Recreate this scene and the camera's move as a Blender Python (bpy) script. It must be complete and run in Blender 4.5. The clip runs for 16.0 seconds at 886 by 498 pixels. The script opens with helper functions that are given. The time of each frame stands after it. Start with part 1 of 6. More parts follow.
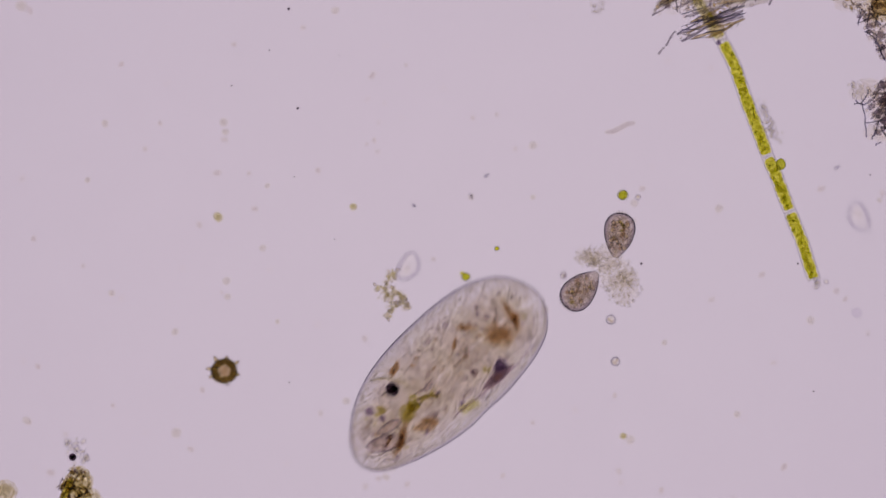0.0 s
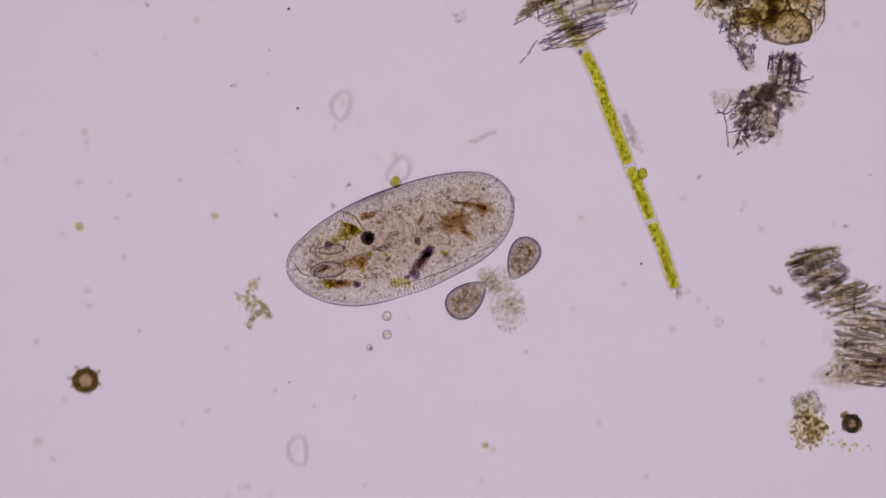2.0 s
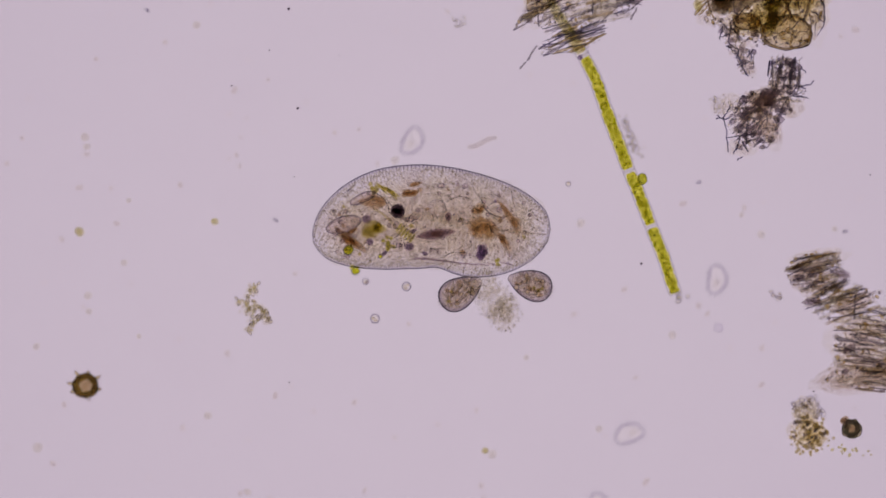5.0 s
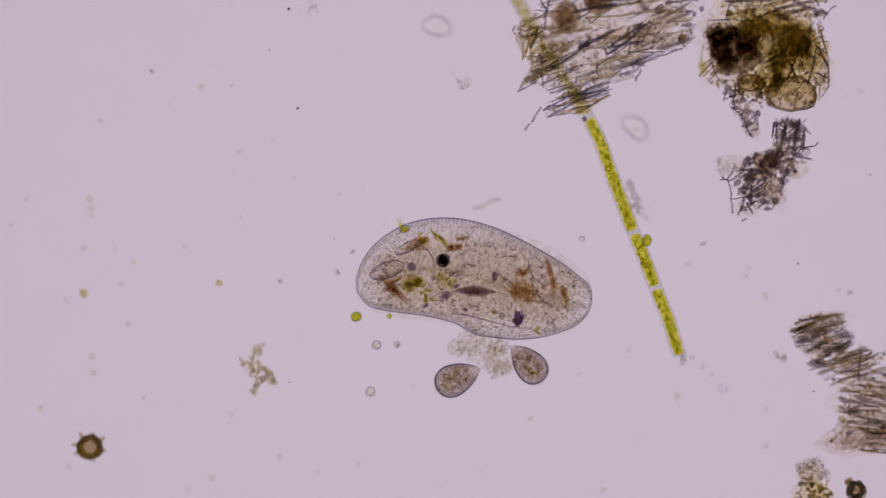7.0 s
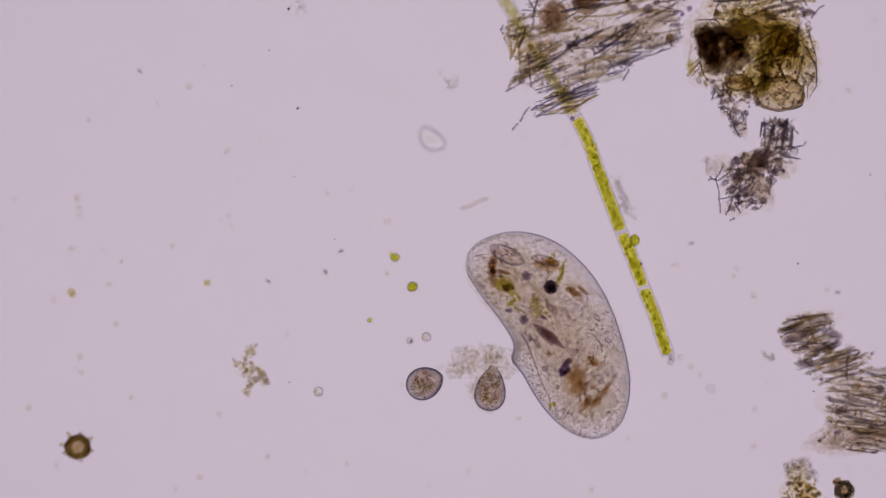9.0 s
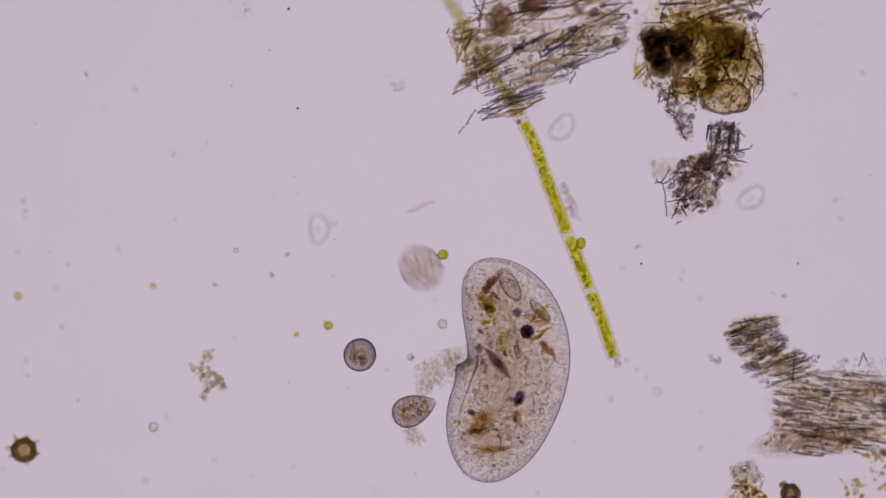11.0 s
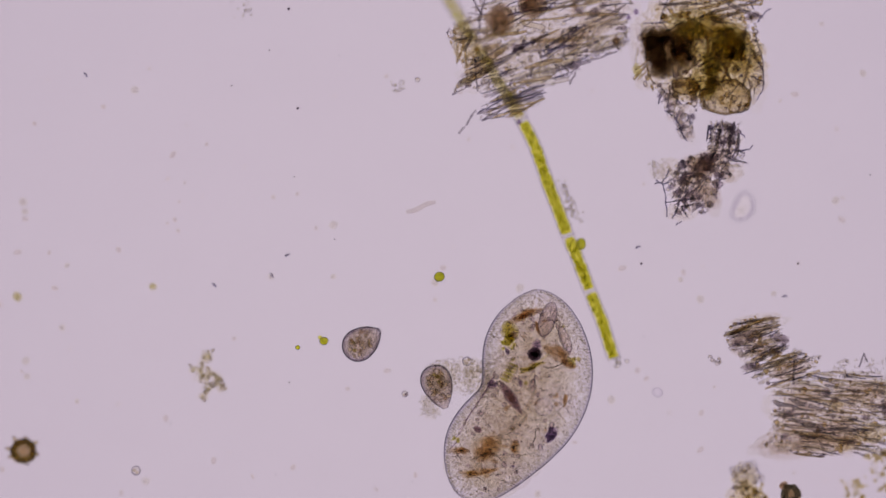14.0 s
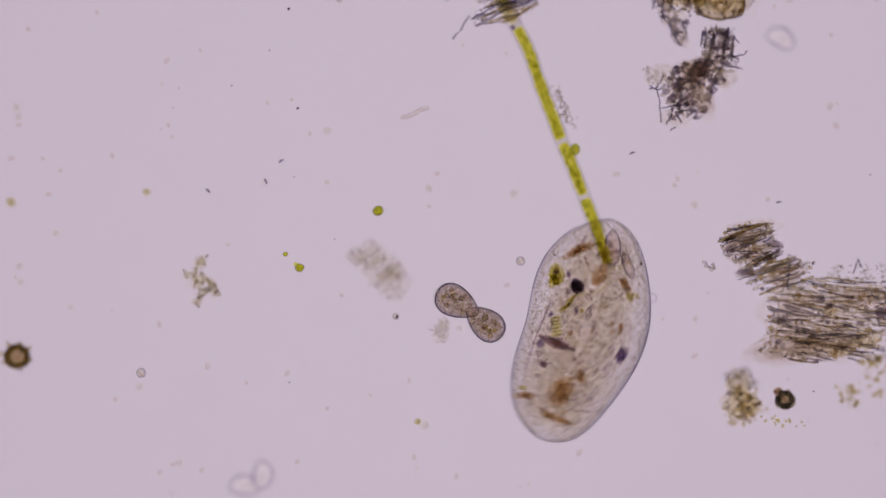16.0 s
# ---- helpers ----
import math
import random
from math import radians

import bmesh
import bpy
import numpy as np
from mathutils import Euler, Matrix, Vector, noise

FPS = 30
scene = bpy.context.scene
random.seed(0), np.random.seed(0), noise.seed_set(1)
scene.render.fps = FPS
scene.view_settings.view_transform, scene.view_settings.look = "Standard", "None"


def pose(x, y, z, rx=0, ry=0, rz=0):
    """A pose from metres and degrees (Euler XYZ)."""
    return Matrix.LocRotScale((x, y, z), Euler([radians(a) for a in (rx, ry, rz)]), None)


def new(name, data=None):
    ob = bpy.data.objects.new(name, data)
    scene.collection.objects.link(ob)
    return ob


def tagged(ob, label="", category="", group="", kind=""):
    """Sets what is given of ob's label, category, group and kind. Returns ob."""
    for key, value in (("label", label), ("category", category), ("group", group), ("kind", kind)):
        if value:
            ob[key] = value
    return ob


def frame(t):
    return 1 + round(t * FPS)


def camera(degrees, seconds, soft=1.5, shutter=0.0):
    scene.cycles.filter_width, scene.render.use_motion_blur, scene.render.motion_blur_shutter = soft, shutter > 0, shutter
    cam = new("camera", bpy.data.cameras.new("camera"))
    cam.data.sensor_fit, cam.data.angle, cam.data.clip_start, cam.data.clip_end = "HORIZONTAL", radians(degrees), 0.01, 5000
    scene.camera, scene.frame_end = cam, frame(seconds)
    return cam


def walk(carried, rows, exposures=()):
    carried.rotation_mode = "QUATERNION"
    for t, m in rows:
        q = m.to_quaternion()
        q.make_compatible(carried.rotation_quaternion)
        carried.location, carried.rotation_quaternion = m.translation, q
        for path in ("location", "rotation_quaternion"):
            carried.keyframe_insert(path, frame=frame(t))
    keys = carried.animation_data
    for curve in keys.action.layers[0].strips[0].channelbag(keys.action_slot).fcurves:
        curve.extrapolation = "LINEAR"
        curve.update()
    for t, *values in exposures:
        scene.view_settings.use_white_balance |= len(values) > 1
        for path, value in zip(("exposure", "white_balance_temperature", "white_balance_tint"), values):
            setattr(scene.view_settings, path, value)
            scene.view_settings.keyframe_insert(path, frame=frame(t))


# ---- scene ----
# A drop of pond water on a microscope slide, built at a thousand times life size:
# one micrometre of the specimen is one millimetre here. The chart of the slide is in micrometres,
# u to the right and v towards the observer, with its centre at (784, 441).
from functools import lru_cache

SCALE = 0.001
FOCAL_GAP = 20.0


def chart(u, v, z=0.0):
    return Vector(((u - 784) * SCALE, (441 - v) * SCALE, z))


def at(u, v, z, turn=0, rx=0, ry=0):
    p = chart(u, v, z)
    return pose(p.x, p.y, p.z, rx, ry, turn)


# ---- camera: looks straight down; raising or lowering it moves the focus ----
cam = camera(4.4896, 16.0, 1.5, 0.5)
cam.data.dof.use_dof = True
cam.data.dof.focus_distance = FOCAL_GAP
cam.data.dof.aperture_fstop = 0.20

# seconds, u, v under the lens's axis, height of the plane in focus
STAGE = [(0, 430.4, 581.8, 0.1), (0.5, 431.4, 581.8, 0.1), (0.6, 431.8, 581.8, 0.1), (0.7, 439.4, 581.8, 0.1),
    (0.8, 455.4, 580.8, 0.1), (0.9, 555.4, 574.8, 0.1), (1, 574.2, 574.2, 0.1), (1.2, 579.4, 573.8, 0.1),
    (1.3, 580.4, 573.8, 0.1), (1.4, 588.4, 573.3, 0.1), (1.5, 600.2, 572.7, 0.1), (1.6, 624.4, 570.8, 0.1),
    (1.7, 660.4, 566.8, 0.1), (1.8, 672.4, 565.3, 0.1), (2, 675.3, 565, 0.1), (3.2, 675.3, 565, 0.1),
    (4.2, 675.3, 558.7, 0.1), (5.3, 675.4, 551.8, 0.1), (5.5, 675.3, 532.9, 0.1), (6, 673.7, 508.4, 0.1),
    (6.5, 670.7, 473.2, 0.1), (7, 667.6, 447.1, 0.1), (8.2, 667.6, 447.1, 0.1), (9.2, 694.4, 447.7, 0.1),
    (10.3, 723.9, 448.3, 0.1), (10.5, 754.9, 445.6, 0.1), (10.8, 782.4, 442.8, 0.1), (11, 784, 442, 0.1),
    (12, 784, 441, 0.1), (13.6, 784, 441, 0.1), (13.8, 784, 441, 0.0941), (13.95, 784, 441, 0.08),
    (14.1, 784, 441, 0.068), (14.3, 784, 441, 0.06), (14.7, 784, 441, 0.06), (14.8, 784.2, 444.8, 0.06),
    (14.9, 784.2, 456.8, 0.06), (15, 784.4, 477.8, 0.06), (15.1, 788.4, 514.8, 0.06), (15.2, 790.9, 553.8, 0.06),
    (15.3, 791.9, 580.8, 0.06), (15.4, 792.9, 593.8, 0.06), (15.5, 793.2, 599.8, 0.06), (15.8, 793.9, 602.8, 0.06),
    (16, 794.7, 607.8, 0.06)]
walk(cam, [(t, at(u, v, z + FOCAL_GAP)) for t, u, v, z in STAGE])

# ---- light: the lamp's field under the stage, and a dim room ----
scene.cycles.transparent_max_bounces = 128
scene.cycles.transmission_bounces = 24
scene.cycles.max_bounces = 24
world = bpy.data.worlds.new("room")
scene.world = world
world.use_nodes = True
world.node_tree.nodes["Background"].inputs[0].default_value = (0.045, 0.04, 0.075, 1)
world.node_tree.nodes["Background"].inputs[1].default_value = 1.0
# an unseen condenser lens, added under the slide, images the lamp, so that every point is lit by one narrow cone
LAMP_DEPTH, LAMP_RADIUS = -8.0, 1.6
LAMP_COLOUR, LAMP_POWER = (0.602, 0.503, 0.604), 0.926
# yellowish middle and violet skirt are put into the lamp's colour, tinting refracted rims
LAMP_SPREAD, LAMP_SKIRT, LENS_REACH = (0.54, 0.515, 0.64), 0.08, 0.46
CONDENSER_RADIUS, CONDENSER_FOCUS, CONDENSER_TOP, CONDENSER_INDEX = 1.2, 5.53, -0.25, 1.5


# ---- materials ----
def graph(name):
    m = bpy.data.materials.new(name)
    m.use_nodes = True
    nt = m.node_tree
    nt.nodes.clear()
    out = nt.nodes.new("ShaderNodeOutputMaterial")
    return m, nt, out


def mottle(nt, light, dark, coarse, fine, share=0.5, sharp=(0.35, 0.68)):
    """Colour that wanders between light and dark at two scales (in micrometres)."""
    tc = nt.nodes.new("ShaderNodeTexCoord")
    info = nt.nodes.new("ShaderNodeObjectInfo")
    shift = nt.nodes.new("ShaderNodeVectorMath")
    shift.operation = "ADD"
    nt.links.new(tc.outputs["Object"], shift.inputs[0])
    nt.links.new(info.outputs["Random"], shift.inputs[1])
    fields = []
    for size in (coarse, fine):
        n = nt.nodes.new("ShaderNodeTexNoise")
        n.inputs["Scale"].default_value = 1.0 / (size * SCALE)
        n.inputs["Detail"].default_value = 3
        n.inputs["Roughness"].default_value = 0.6
        nt.links.new(shift.outputs[0], n.inputs["Vector"])
        fields.append(n)
    mixer = nt.nodes.new("ShaderNodeMix")
    mixer.inputs[0].default_value = share
    nt.links.new(fields[0].outputs[0], mixer.inputs[2])
    nt.links.new(fields[1].outputs[0], mixer.inputs[3])
    ramp = nt.nodes.new("ShaderNodeValToRGB")
    ramp.color_ramp.elements[0].position, ramp.color_ramp.elements[1].position = sharp
    ramp.color_ramp.elements[0].color = (*dark, 1)
    ramp.color_ramp.elements[1].color = (*light, 1)
    nt.links.new(mixer.outputs[0], ramp.inputs[0])
    return ramp.outputs[0], mixer.outputs[0]


def dye(name, light, dark, coarse=20, fine=4, share=0.5, sharp=(0.35, 0.68), skins=1):
    """Stained, see-through matter: it only takes colour out of the light, a little at each of its skins."""
    m, nt, out = graph(name)
    light, dark = ([c ** (1.0 / skins) for c in col] for col in (light, dark))
    colour, _ = mottle(nt, light, dark, coarse, fine, share, sharp)
    b = nt.nodes.new("ShaderNodeBsdfTransparent")
    nt.links.new(colour, b.inputs[0])
    nt.links.new(b.outputs[0], out.inputs[0])
    return m


def jelly(name, light, dark, ior, coarse=20, fine=4, share=0.5, relief=0.0, sharp=(0.35, 0.68)):
    """Clear living matter or cell wall, a little denser than water, so that its edges bend the light away."""
    m, nt, out = graph(name)
    colour, height = mottle(nt, light, dark, coarse, fine, share, sharp)
    b = nt.nodes.new("ShaderNodeBsdfRefraction")
    b.inputs["Roughness"].default_value = 0.0
    b.inputs["IOR"].default_value = ior
    nt.links.new(colour, b.inputs[0])
    if relief:
        bump = nt.nodes.new("ShaderNodeBump")
        bump.inputs["Strength"].default_value = relief
        bump.inputs["Distance"].default_value = fine * SCALE
        nt.links.new(height, bump.inputs["Height"])
        nt.links.new(bump.outputs[0], b.inputs["Normal"])
    nt.links.new(b.outputs[0], out.inputs[0])
    return m


def clear_glass():
    m, nt, out = graph("condenser_glass")
    b = nt.nodes.new("ShaderNodeBsdfRefraction")
    b.inputs["Roughness"].default_value = 0.0
    b.inputs["IOR"].default_value = CONDENSER_INDEX
    b.inputs[0].default_value = (0.998, 0.998, 0.998, 1)
    nt.links.new(b.outputs[0], out.inputs[0])
    return m


def lamp_glow():
    m, nt, out = graph("lamp_glow")
    e = nt.nodes.new("ShaderNodeEmission")
    tc = nt.nodes.new("ShaderNodeTexCoord")
    far = nt.nodes.new("ShaderNodeVectorMath")
    far.operation = "LENGTH"
    nt.links.new(tc.outputs["Object"], far.inputs[0])
    square = nt.nodes.new("ShaderNodeMath")
    square.operation = "POWER"
    square.inputs[1].default_value = 2.0
    nt.links.new(far.outputs["Value"], square.inputs[0])
    mixed = nt.nodes.new("ShaderNodeCombineColor")
    for k, (colour, spread) in enumerate(zip(LAMP_COLOUR, LAMP_SPREAD)):
        reach = nt.nodes.new("ShaderNodeMath")
        reach.operation = "DIVIDE"
        reach.inputs[1].default_value = -spread ** 2
        nt.links.new(square.outputs[0], reach.inputs[0])
        bell = nt.nodes.new("ShaderNodeMath")
        bell.operation = "EXPONENT"
        nt.links.new(reach.outputs[0], bell.inputs[0])
        share = (spread / LENS_REACH) ** 2 * (1 - math.exp(-(LENS_REACH / spread) ** 2))
        level = colour * LAMP_POWER / ((1 - LAMP_SKIRT) * share + LAMP_SKIRT)
        fall = nt.nodes.new("ShaderNodeMath")
        fall.operation = "MULTIPLY_ADD"
        nt.links.new(bell.outputs[0], fall.inputs[0])
        fall.inputs[1].default_value, fall.inputs[2].default_value = (1 - LAMP_SKIRT) * level, LAMP_SKIRT * level
        nt.links.new(fall.outputs[0], mixed.inputs[k])
    nt.links.new(mixed.outputs[0], e.inputs[0])
    nt.links.new(e.outputs[0], out.inputs[0])
    return m


GLOW = lamp_glow()
GLASS = clear_glass()
SLIDE = dye("slide_glass", (0.995, 0.992, 0.995), (0.975, 0.97, 0.975), 120, 6, 0.45, (0.2, 0.8))
SKINS = 4
PELLICLE = jelly("pellicle", (0.993, 0.987, 0.967), (0.968, 0.958, 0.935), 1.015, 40, 6, 0.7)
ENDOPLASM = dye("endoplasm", (0.988, 0.976, 0.935), (0.892, 0.866, 0.808), 17, 4.4, 0.46, (0.36, 0.64), skins=3)
VIOLETPLASM = dye("violet_plasm", (0.985, 0.97, 0.95), (0.88, 0.845, 0.82), 15, 5, 0.4, (0.36, 0.64), skins=3)
TRICHO = dye("trichocyst", (0.97, 0.965, 0.935), (0.90, 0.89, 0.84), 20, 4)
BLACKISH = dye("black_vacuole", (0.16, 0.11, 0.15), (0.07, 0.05, 0.07), 12, 4, skins=SKINS)
NAVY = dye("navy_vacuole", (0.71, 0.64, 0.75), (0.47, 0.40, 0.53), 10, 4, skins=SKINS)
PURPLE = dye("purple_food", (0.71, 0.60, 0.64), (0.39, 0.30, 0.36), 12, 4, skins=SKINS)
RUST = dye("rust_food", (0.94, 0.87, 0.76), (0.64, 0.52, 0.39), 10, 4, sharp=(0.38, 0.62), skins=SKINS)
TAN = dye("tan_food", (0.985, 0.94, 0.87), (0.79, 0.70, 0.58), 10, 4, sharp=(0.38, 0.62), skins=SKINS)
OLIVE = dye("olive_food", (0.95, 0.925, 0.68), (0.73, 0.70, 0.42), 8, 3.4, sharp=(0.4, 0.6), skins=SKINS)
LIME = dye("lime_granule", (0.92, 0.91, 0.58), (0.74, 0.73, 0.35), 8, 3, skins=SKINS)
CLEARSEED = jelly("clear_seed", (0.99, 0.97, 0.97), (0.93, 0.89, 0.89), 1.038, 14, 4)
VACUOLE = jelly("clear_vacuole", (1.0, 1.0, 1.0), (0.99, 0.98, 1.0), 0.99, 14, 4)
THREAD = dye("dark_thread", (0.58, 0.52, 0.47), (0.40, 0.35, 0.32), 10, 3)
FLASK = jelly("flask_body", (0.97, 0.945, 0.91), (0.80, 0.75, 0.70), 1.019, 8, 3, 0.55, sharp=(0.42, 0.58))
FLASKIN = dye("flask_plasm", (1.0, 0.99, 0.95), (0.58, 0.52, 0.45), 7, 3, 0.6, (0.41, 0.59), skins=SKINS)
ALGAWALL = jelly("alga_wall", (0.985, 0.985, 0.97), (0.93, 0.93, 0.89), 1.006, 20, 5)
CHLORO = dye("chloroplast", (0.985, 0.975, 0.42), (0.72, 0.735, 0.13), 9, 4.5, 0.5, (0.40, 0.60), skins=2)
CHLORODARK = dye("chloroplast_dark", (0.86, 0.87, 0.34), (0.70, 0.72, 0.16), 8, 4)
CHLOROLIGHT = dye("chloroplast_light", (0.95, 0.95, 0.52), (0.84, 0.85, 0.26), 8, 4)
GREENCELL = jelly("green_cell", (0.93, 0.93, 0.34), (0.66, 0.70, 0.16), 1.018, 7, 3.5)
FIBRE = jelly("fibre_wall", (1.0, 1.0, 0.965), (0.97, 0.95, 0.87), 1.03, 18, 4, 0.5)
FIBREDARK = jelly("fibre_dark", (0.95, 0.94, 0.92), (0.66, 0.63, 0.66), 1.032, 12, 4, 0.5)
FIBREGOLD = jelly("fibre_gold", (0.97, 0.935, 0.82), (0.80, 0.73, 0.55), 1.03, 18, 5, 0.5)
HAZE = dye("tissue_haze", (1.0, 0.998, 0.98), (0.92, 0.895, 0.84), 11, 4, 0.5, (0.42, 0.58), skins=SKINS)
MAUVEHAZE = dye("mauve_haze", (1.0, 0.993, 0.965), (0.82, 0.775, 0.72), 8, 3.2, 0.55, (0.42, 0.58), skins=SKINS)
GOLDHAZE = dye("gold_haze", (1.0, 0.99, 0.92), (0.84, 0.785, 0.62), 9, 3.6, 0.5, (0.42, 0.58), skins=SKINS)
BROWN = dye("brown_mass", (0.99, 0.96, 0.82), (0.62, 0.57, 0.38), 9, 3.6, 0.5, (0.42, 0.58), skins=SKINS)
DARKBROWN = dye("dark_mass", (0.82, 0.74, 0.58), (0.22, 0.18, 0.13), 12, 5, 0.5, (0.4, 0.6), skins=SKINS)
CYST = jelly("cyst_wall", (0.95, 0.92, 0.78), (0.74, 0.68, 0.50), 1.022, 12, 4)
CYSTCORE = dye("cyst_core", (0.98, 0.93, 0.88), (0.76, 0.66, 0.58), 10, 4, skins=SKINS)
PALE = jelly("pale_cell", (1.0, 1.0, 0.995), (0.98, 0.975, 0.965), 0.986, 20, 6)
SPECK = dye("speck", (0.93, 0.91, 0.70), (0.74, 0.71, 0.48), 10, 4, skins=SKINS)
FAINT = dye("faint_speck", (0.985, 0.978, 0.935), (0.92, 0.905, 0.86), 10, 4, skins=SKINS)
BUBBLE = jelly("bubble_skin", (1.0, 1.0, 0.97), (0.96, 0.95, 0.90), 1.02, 10, 4)
MUCUS = dye("mucus", (1.0, 0.996, 0.972), (0.935, 0.92, 0.875), 8, 3.5, 0.5, (0.4, 0.6), skins=SKINS)
MUCUSGRAIN = jelly("mucus_grain", (1.0, 1.0, 0.975), (0.97, 0.96, 0.91), 1.015, 8, 3)
SHARD = jelly("tissue_shard", (1.0, 0.995, 0.97), (0.90, 0.87, 0.80), 1.036, 10, 3)
SHARDDARK = jelly("dark_shard", (0.91, 0.88, 0.88), (0.64, 0.60, 0.63), 1.032, 10, 3)
GREYBROWN = dye("grey_brown_mass", (0.98, 0.95, 0.91), (0.58, 0.50, 0.43), 8, 3.5, 0.5, (0.42, 0.58), skins=SKINS)
SHARDGOLD = jelly("gold_shard", (0.99, 0.96, 0.82), (0.86, 0.77, 0.54), 1.036, 10, 3)
LIPSHADE = dye("violet_lip_shade", (0.86, 0.80, 0.86), (0.74, 0.67, 0.74), 10, 4)
CYSTDARK = dye("cyst_band", (0.84, 0.79, 0.62), (0.62, 0.56, 0.38), 8, 3)
SPORE = dye("spore_mass", (0.74, 0.62, 0.47), (0.34, 0.25, 0.17), 9, 4, 0.5, (0.4, 0.6), skins=SKINS)
DARKOLIVE = dye("dark_olive_mass", (0.96, 0.94, 0.75), (0.44, 0.42, 0.23), 11, 4, 0.5, (0.4, 0.6), skins=SKINS)
VIOLETSPOT = dye("violet_spot", (0.84, 0.80, 0.81), (0.52, 0.47, 0.49), 9, 4, 0.5, (0.4, 0.6), skins=SKINS)
CRUMB = dye("brown_crumb", (0.94, 0.90, 0.70), (0.60, 0.53, 0.31), 8, 3, skins=SKINS)
LINE = dye("dark_line", (0.68, 0.65, 0.73), (0.37, 0.35, 0.45), 14, 4)
CORTEX = jelly("cortex_grain", (1.0, 0.995, 0.97), (0.95, 0.935, 0.89), 1.017, 6, 3)
FLASKBUBBLE = jelly("flask_vesicle", (1.0, 0.985, 0.90), (0.96, 0.93, 0.82), 1.03, 8, 3)
CYSTBLACK = dye("black_band", (0.80, 0.80, 0.76), (0.36, 0.36, 0.35), 7, 3, 0.5, (0.42, 0.58))
FOAM = jelly("foam_grain", (1.0, 1.0, 0.985), (0.97, 0.96, 0.93), 0.984, 8, 3)
CREAM = jelly("cream_grain", (1.0, 0.99, 0.93), (0.97, 0.95, 0.86), 1.03, 8, 3)
GLINTDROP = jelly("oil_grain", (1.0, 0.99, 0.66), (0.96, 0.95, 0.45), 0.965, 8, 3)
DUST = dye("dust", (0.55, 0.50, 0.55), (0.38, 0.34, 0.38), 4, 2)


# ---- mesh helpers ----
def smooth(bm):
    for f in bm.faces:
        f.smooth = True


def mesh_of(name, bm, material):
    me = bpy.data.meshes.new(name)
    bm.normal_update()
    bm.to_mesh(me)
    bm.free()
    me.materials.append(material)
    return me


def part(name, bm, material, parent, label=""):
    smooth(bm)
    ob = new(name, mesh_of(name, bm, material))
    ob.parent = parent
    return tagged(ob, label=label)


def thing(name, m, label, category, group="", kind=""):
    """An empty base that carries parts."""
    ob = new(name)
    ob.empty_display_size = 0.02
    ob.matrix_basis = m
    return tagged(ob, label, category, group, kind)


def solid(name, bm, material, m, label, category, group="", kind=""):
    """A thing of one mesh."""
    smooth(bm)
    ob = new(name, mesh_of(name, bm, material))
    ob.matrix_basis = m
    return tagged(ob, label, category, group, kind)


def soft(bm, c, r, turn=0.0, rough=0.12, seed=0, detail=2, skins=4):
    """A lump of several uneven skins, one inside the other, that thins out to its edge."""
    for k in range(skins):
        f = (1.0, 0.86, 0.68, 0.44)[k] if skins == 4 else 1.0 - 0.8 * k / skins
        q = [a * f for a in r]
        drift = [o + a * (1 - f) * 0.35 * noise.noise(Vector((seed * 1.9 + k, i * 3.3, 0.5))) for i, (o, a) in enumerate(zip(c, r))]
        lump(bm, drift, q, turn, rough * (1 + 0.5 * k), seed + 0.37 * k, detail)


def lump(bm, c, r, turn=0.0, rough=0.12, seed=0, detail=2, grain=1.0):
    """A rounded, uneven body: centre, three half-axes in micrometres, turn in degrees about the vertical."""
    made = bmesh.ops.create_icosphere(bm, subdivisions=detail, radius=1.0)["verts"]
    spin = Matrix.Rotation(radians(turn), 3, "Z")
    off = Vector((seed * 3.17, seed * 1.71, seed * 2.3))
    for v in made:
        n = v.co.normalized()
        k = 1 + rough * (noise.noise(n * 1.4 * grain + off) + 0.6 * noise.noise(n * 3.1 * grain + off))
        v.co = spin @ Vector((n.x * r[0], n.y * r[1], n.z * r[2])) * k * SCALE + Vector(c) * SCALE
    return made


def tube(bm, pts, radii, sides=8, flat=1.0):
    """A closed tube along points in micrometres; radii one for each point."""
    pts = [Vector(p) * SCALE for p in pts]
    rings = []
    for i, p in enumerate(pts):
        way = (pts[min(i + 1, len(pts) - 1)] - pts[max(i - 1, 0)]).normalized()
        side = way.cross(Vector((0, 0, 1)))
        side = side.normalized() if side.length > 1e-6 else Vector((1, 0, 0))
        up = side.cross(way)
        r = radii[i] * SCALE
        rings.append([bm.verts.new(p + side * math.cos(a) * r + up * math.sin(a) * r * flat)
                      for a in (2 * math.pi * k / sides for k in range(sides))])
    for a, b in zip(rings, rings[1:]):
        for k in range(sides):
            bm.faces.new((a[k], a[(k + 1) % sides], b[(k + 1) % sides], b[k]))
    bm.faces.new(rings[0][::-1])
    bm.faces.new(rings[-1])


def rel(u, v, u0, v0, z=0.0):
    """Micrometres of a chart point from a thing's own base."""
    return (u - u0, v0 - v, z)


def inside(p, poly):
    x, y = p
    hit = False
    for (x0, y0), (x1, y1) in zip(poly, poly[1:] + poly[:1]):
        if (y0 > y) != (y1 > y) and x < (x1 - x0) * (y - y0) / (y1 - y0) + x0:
            hit = not hit
    return hit


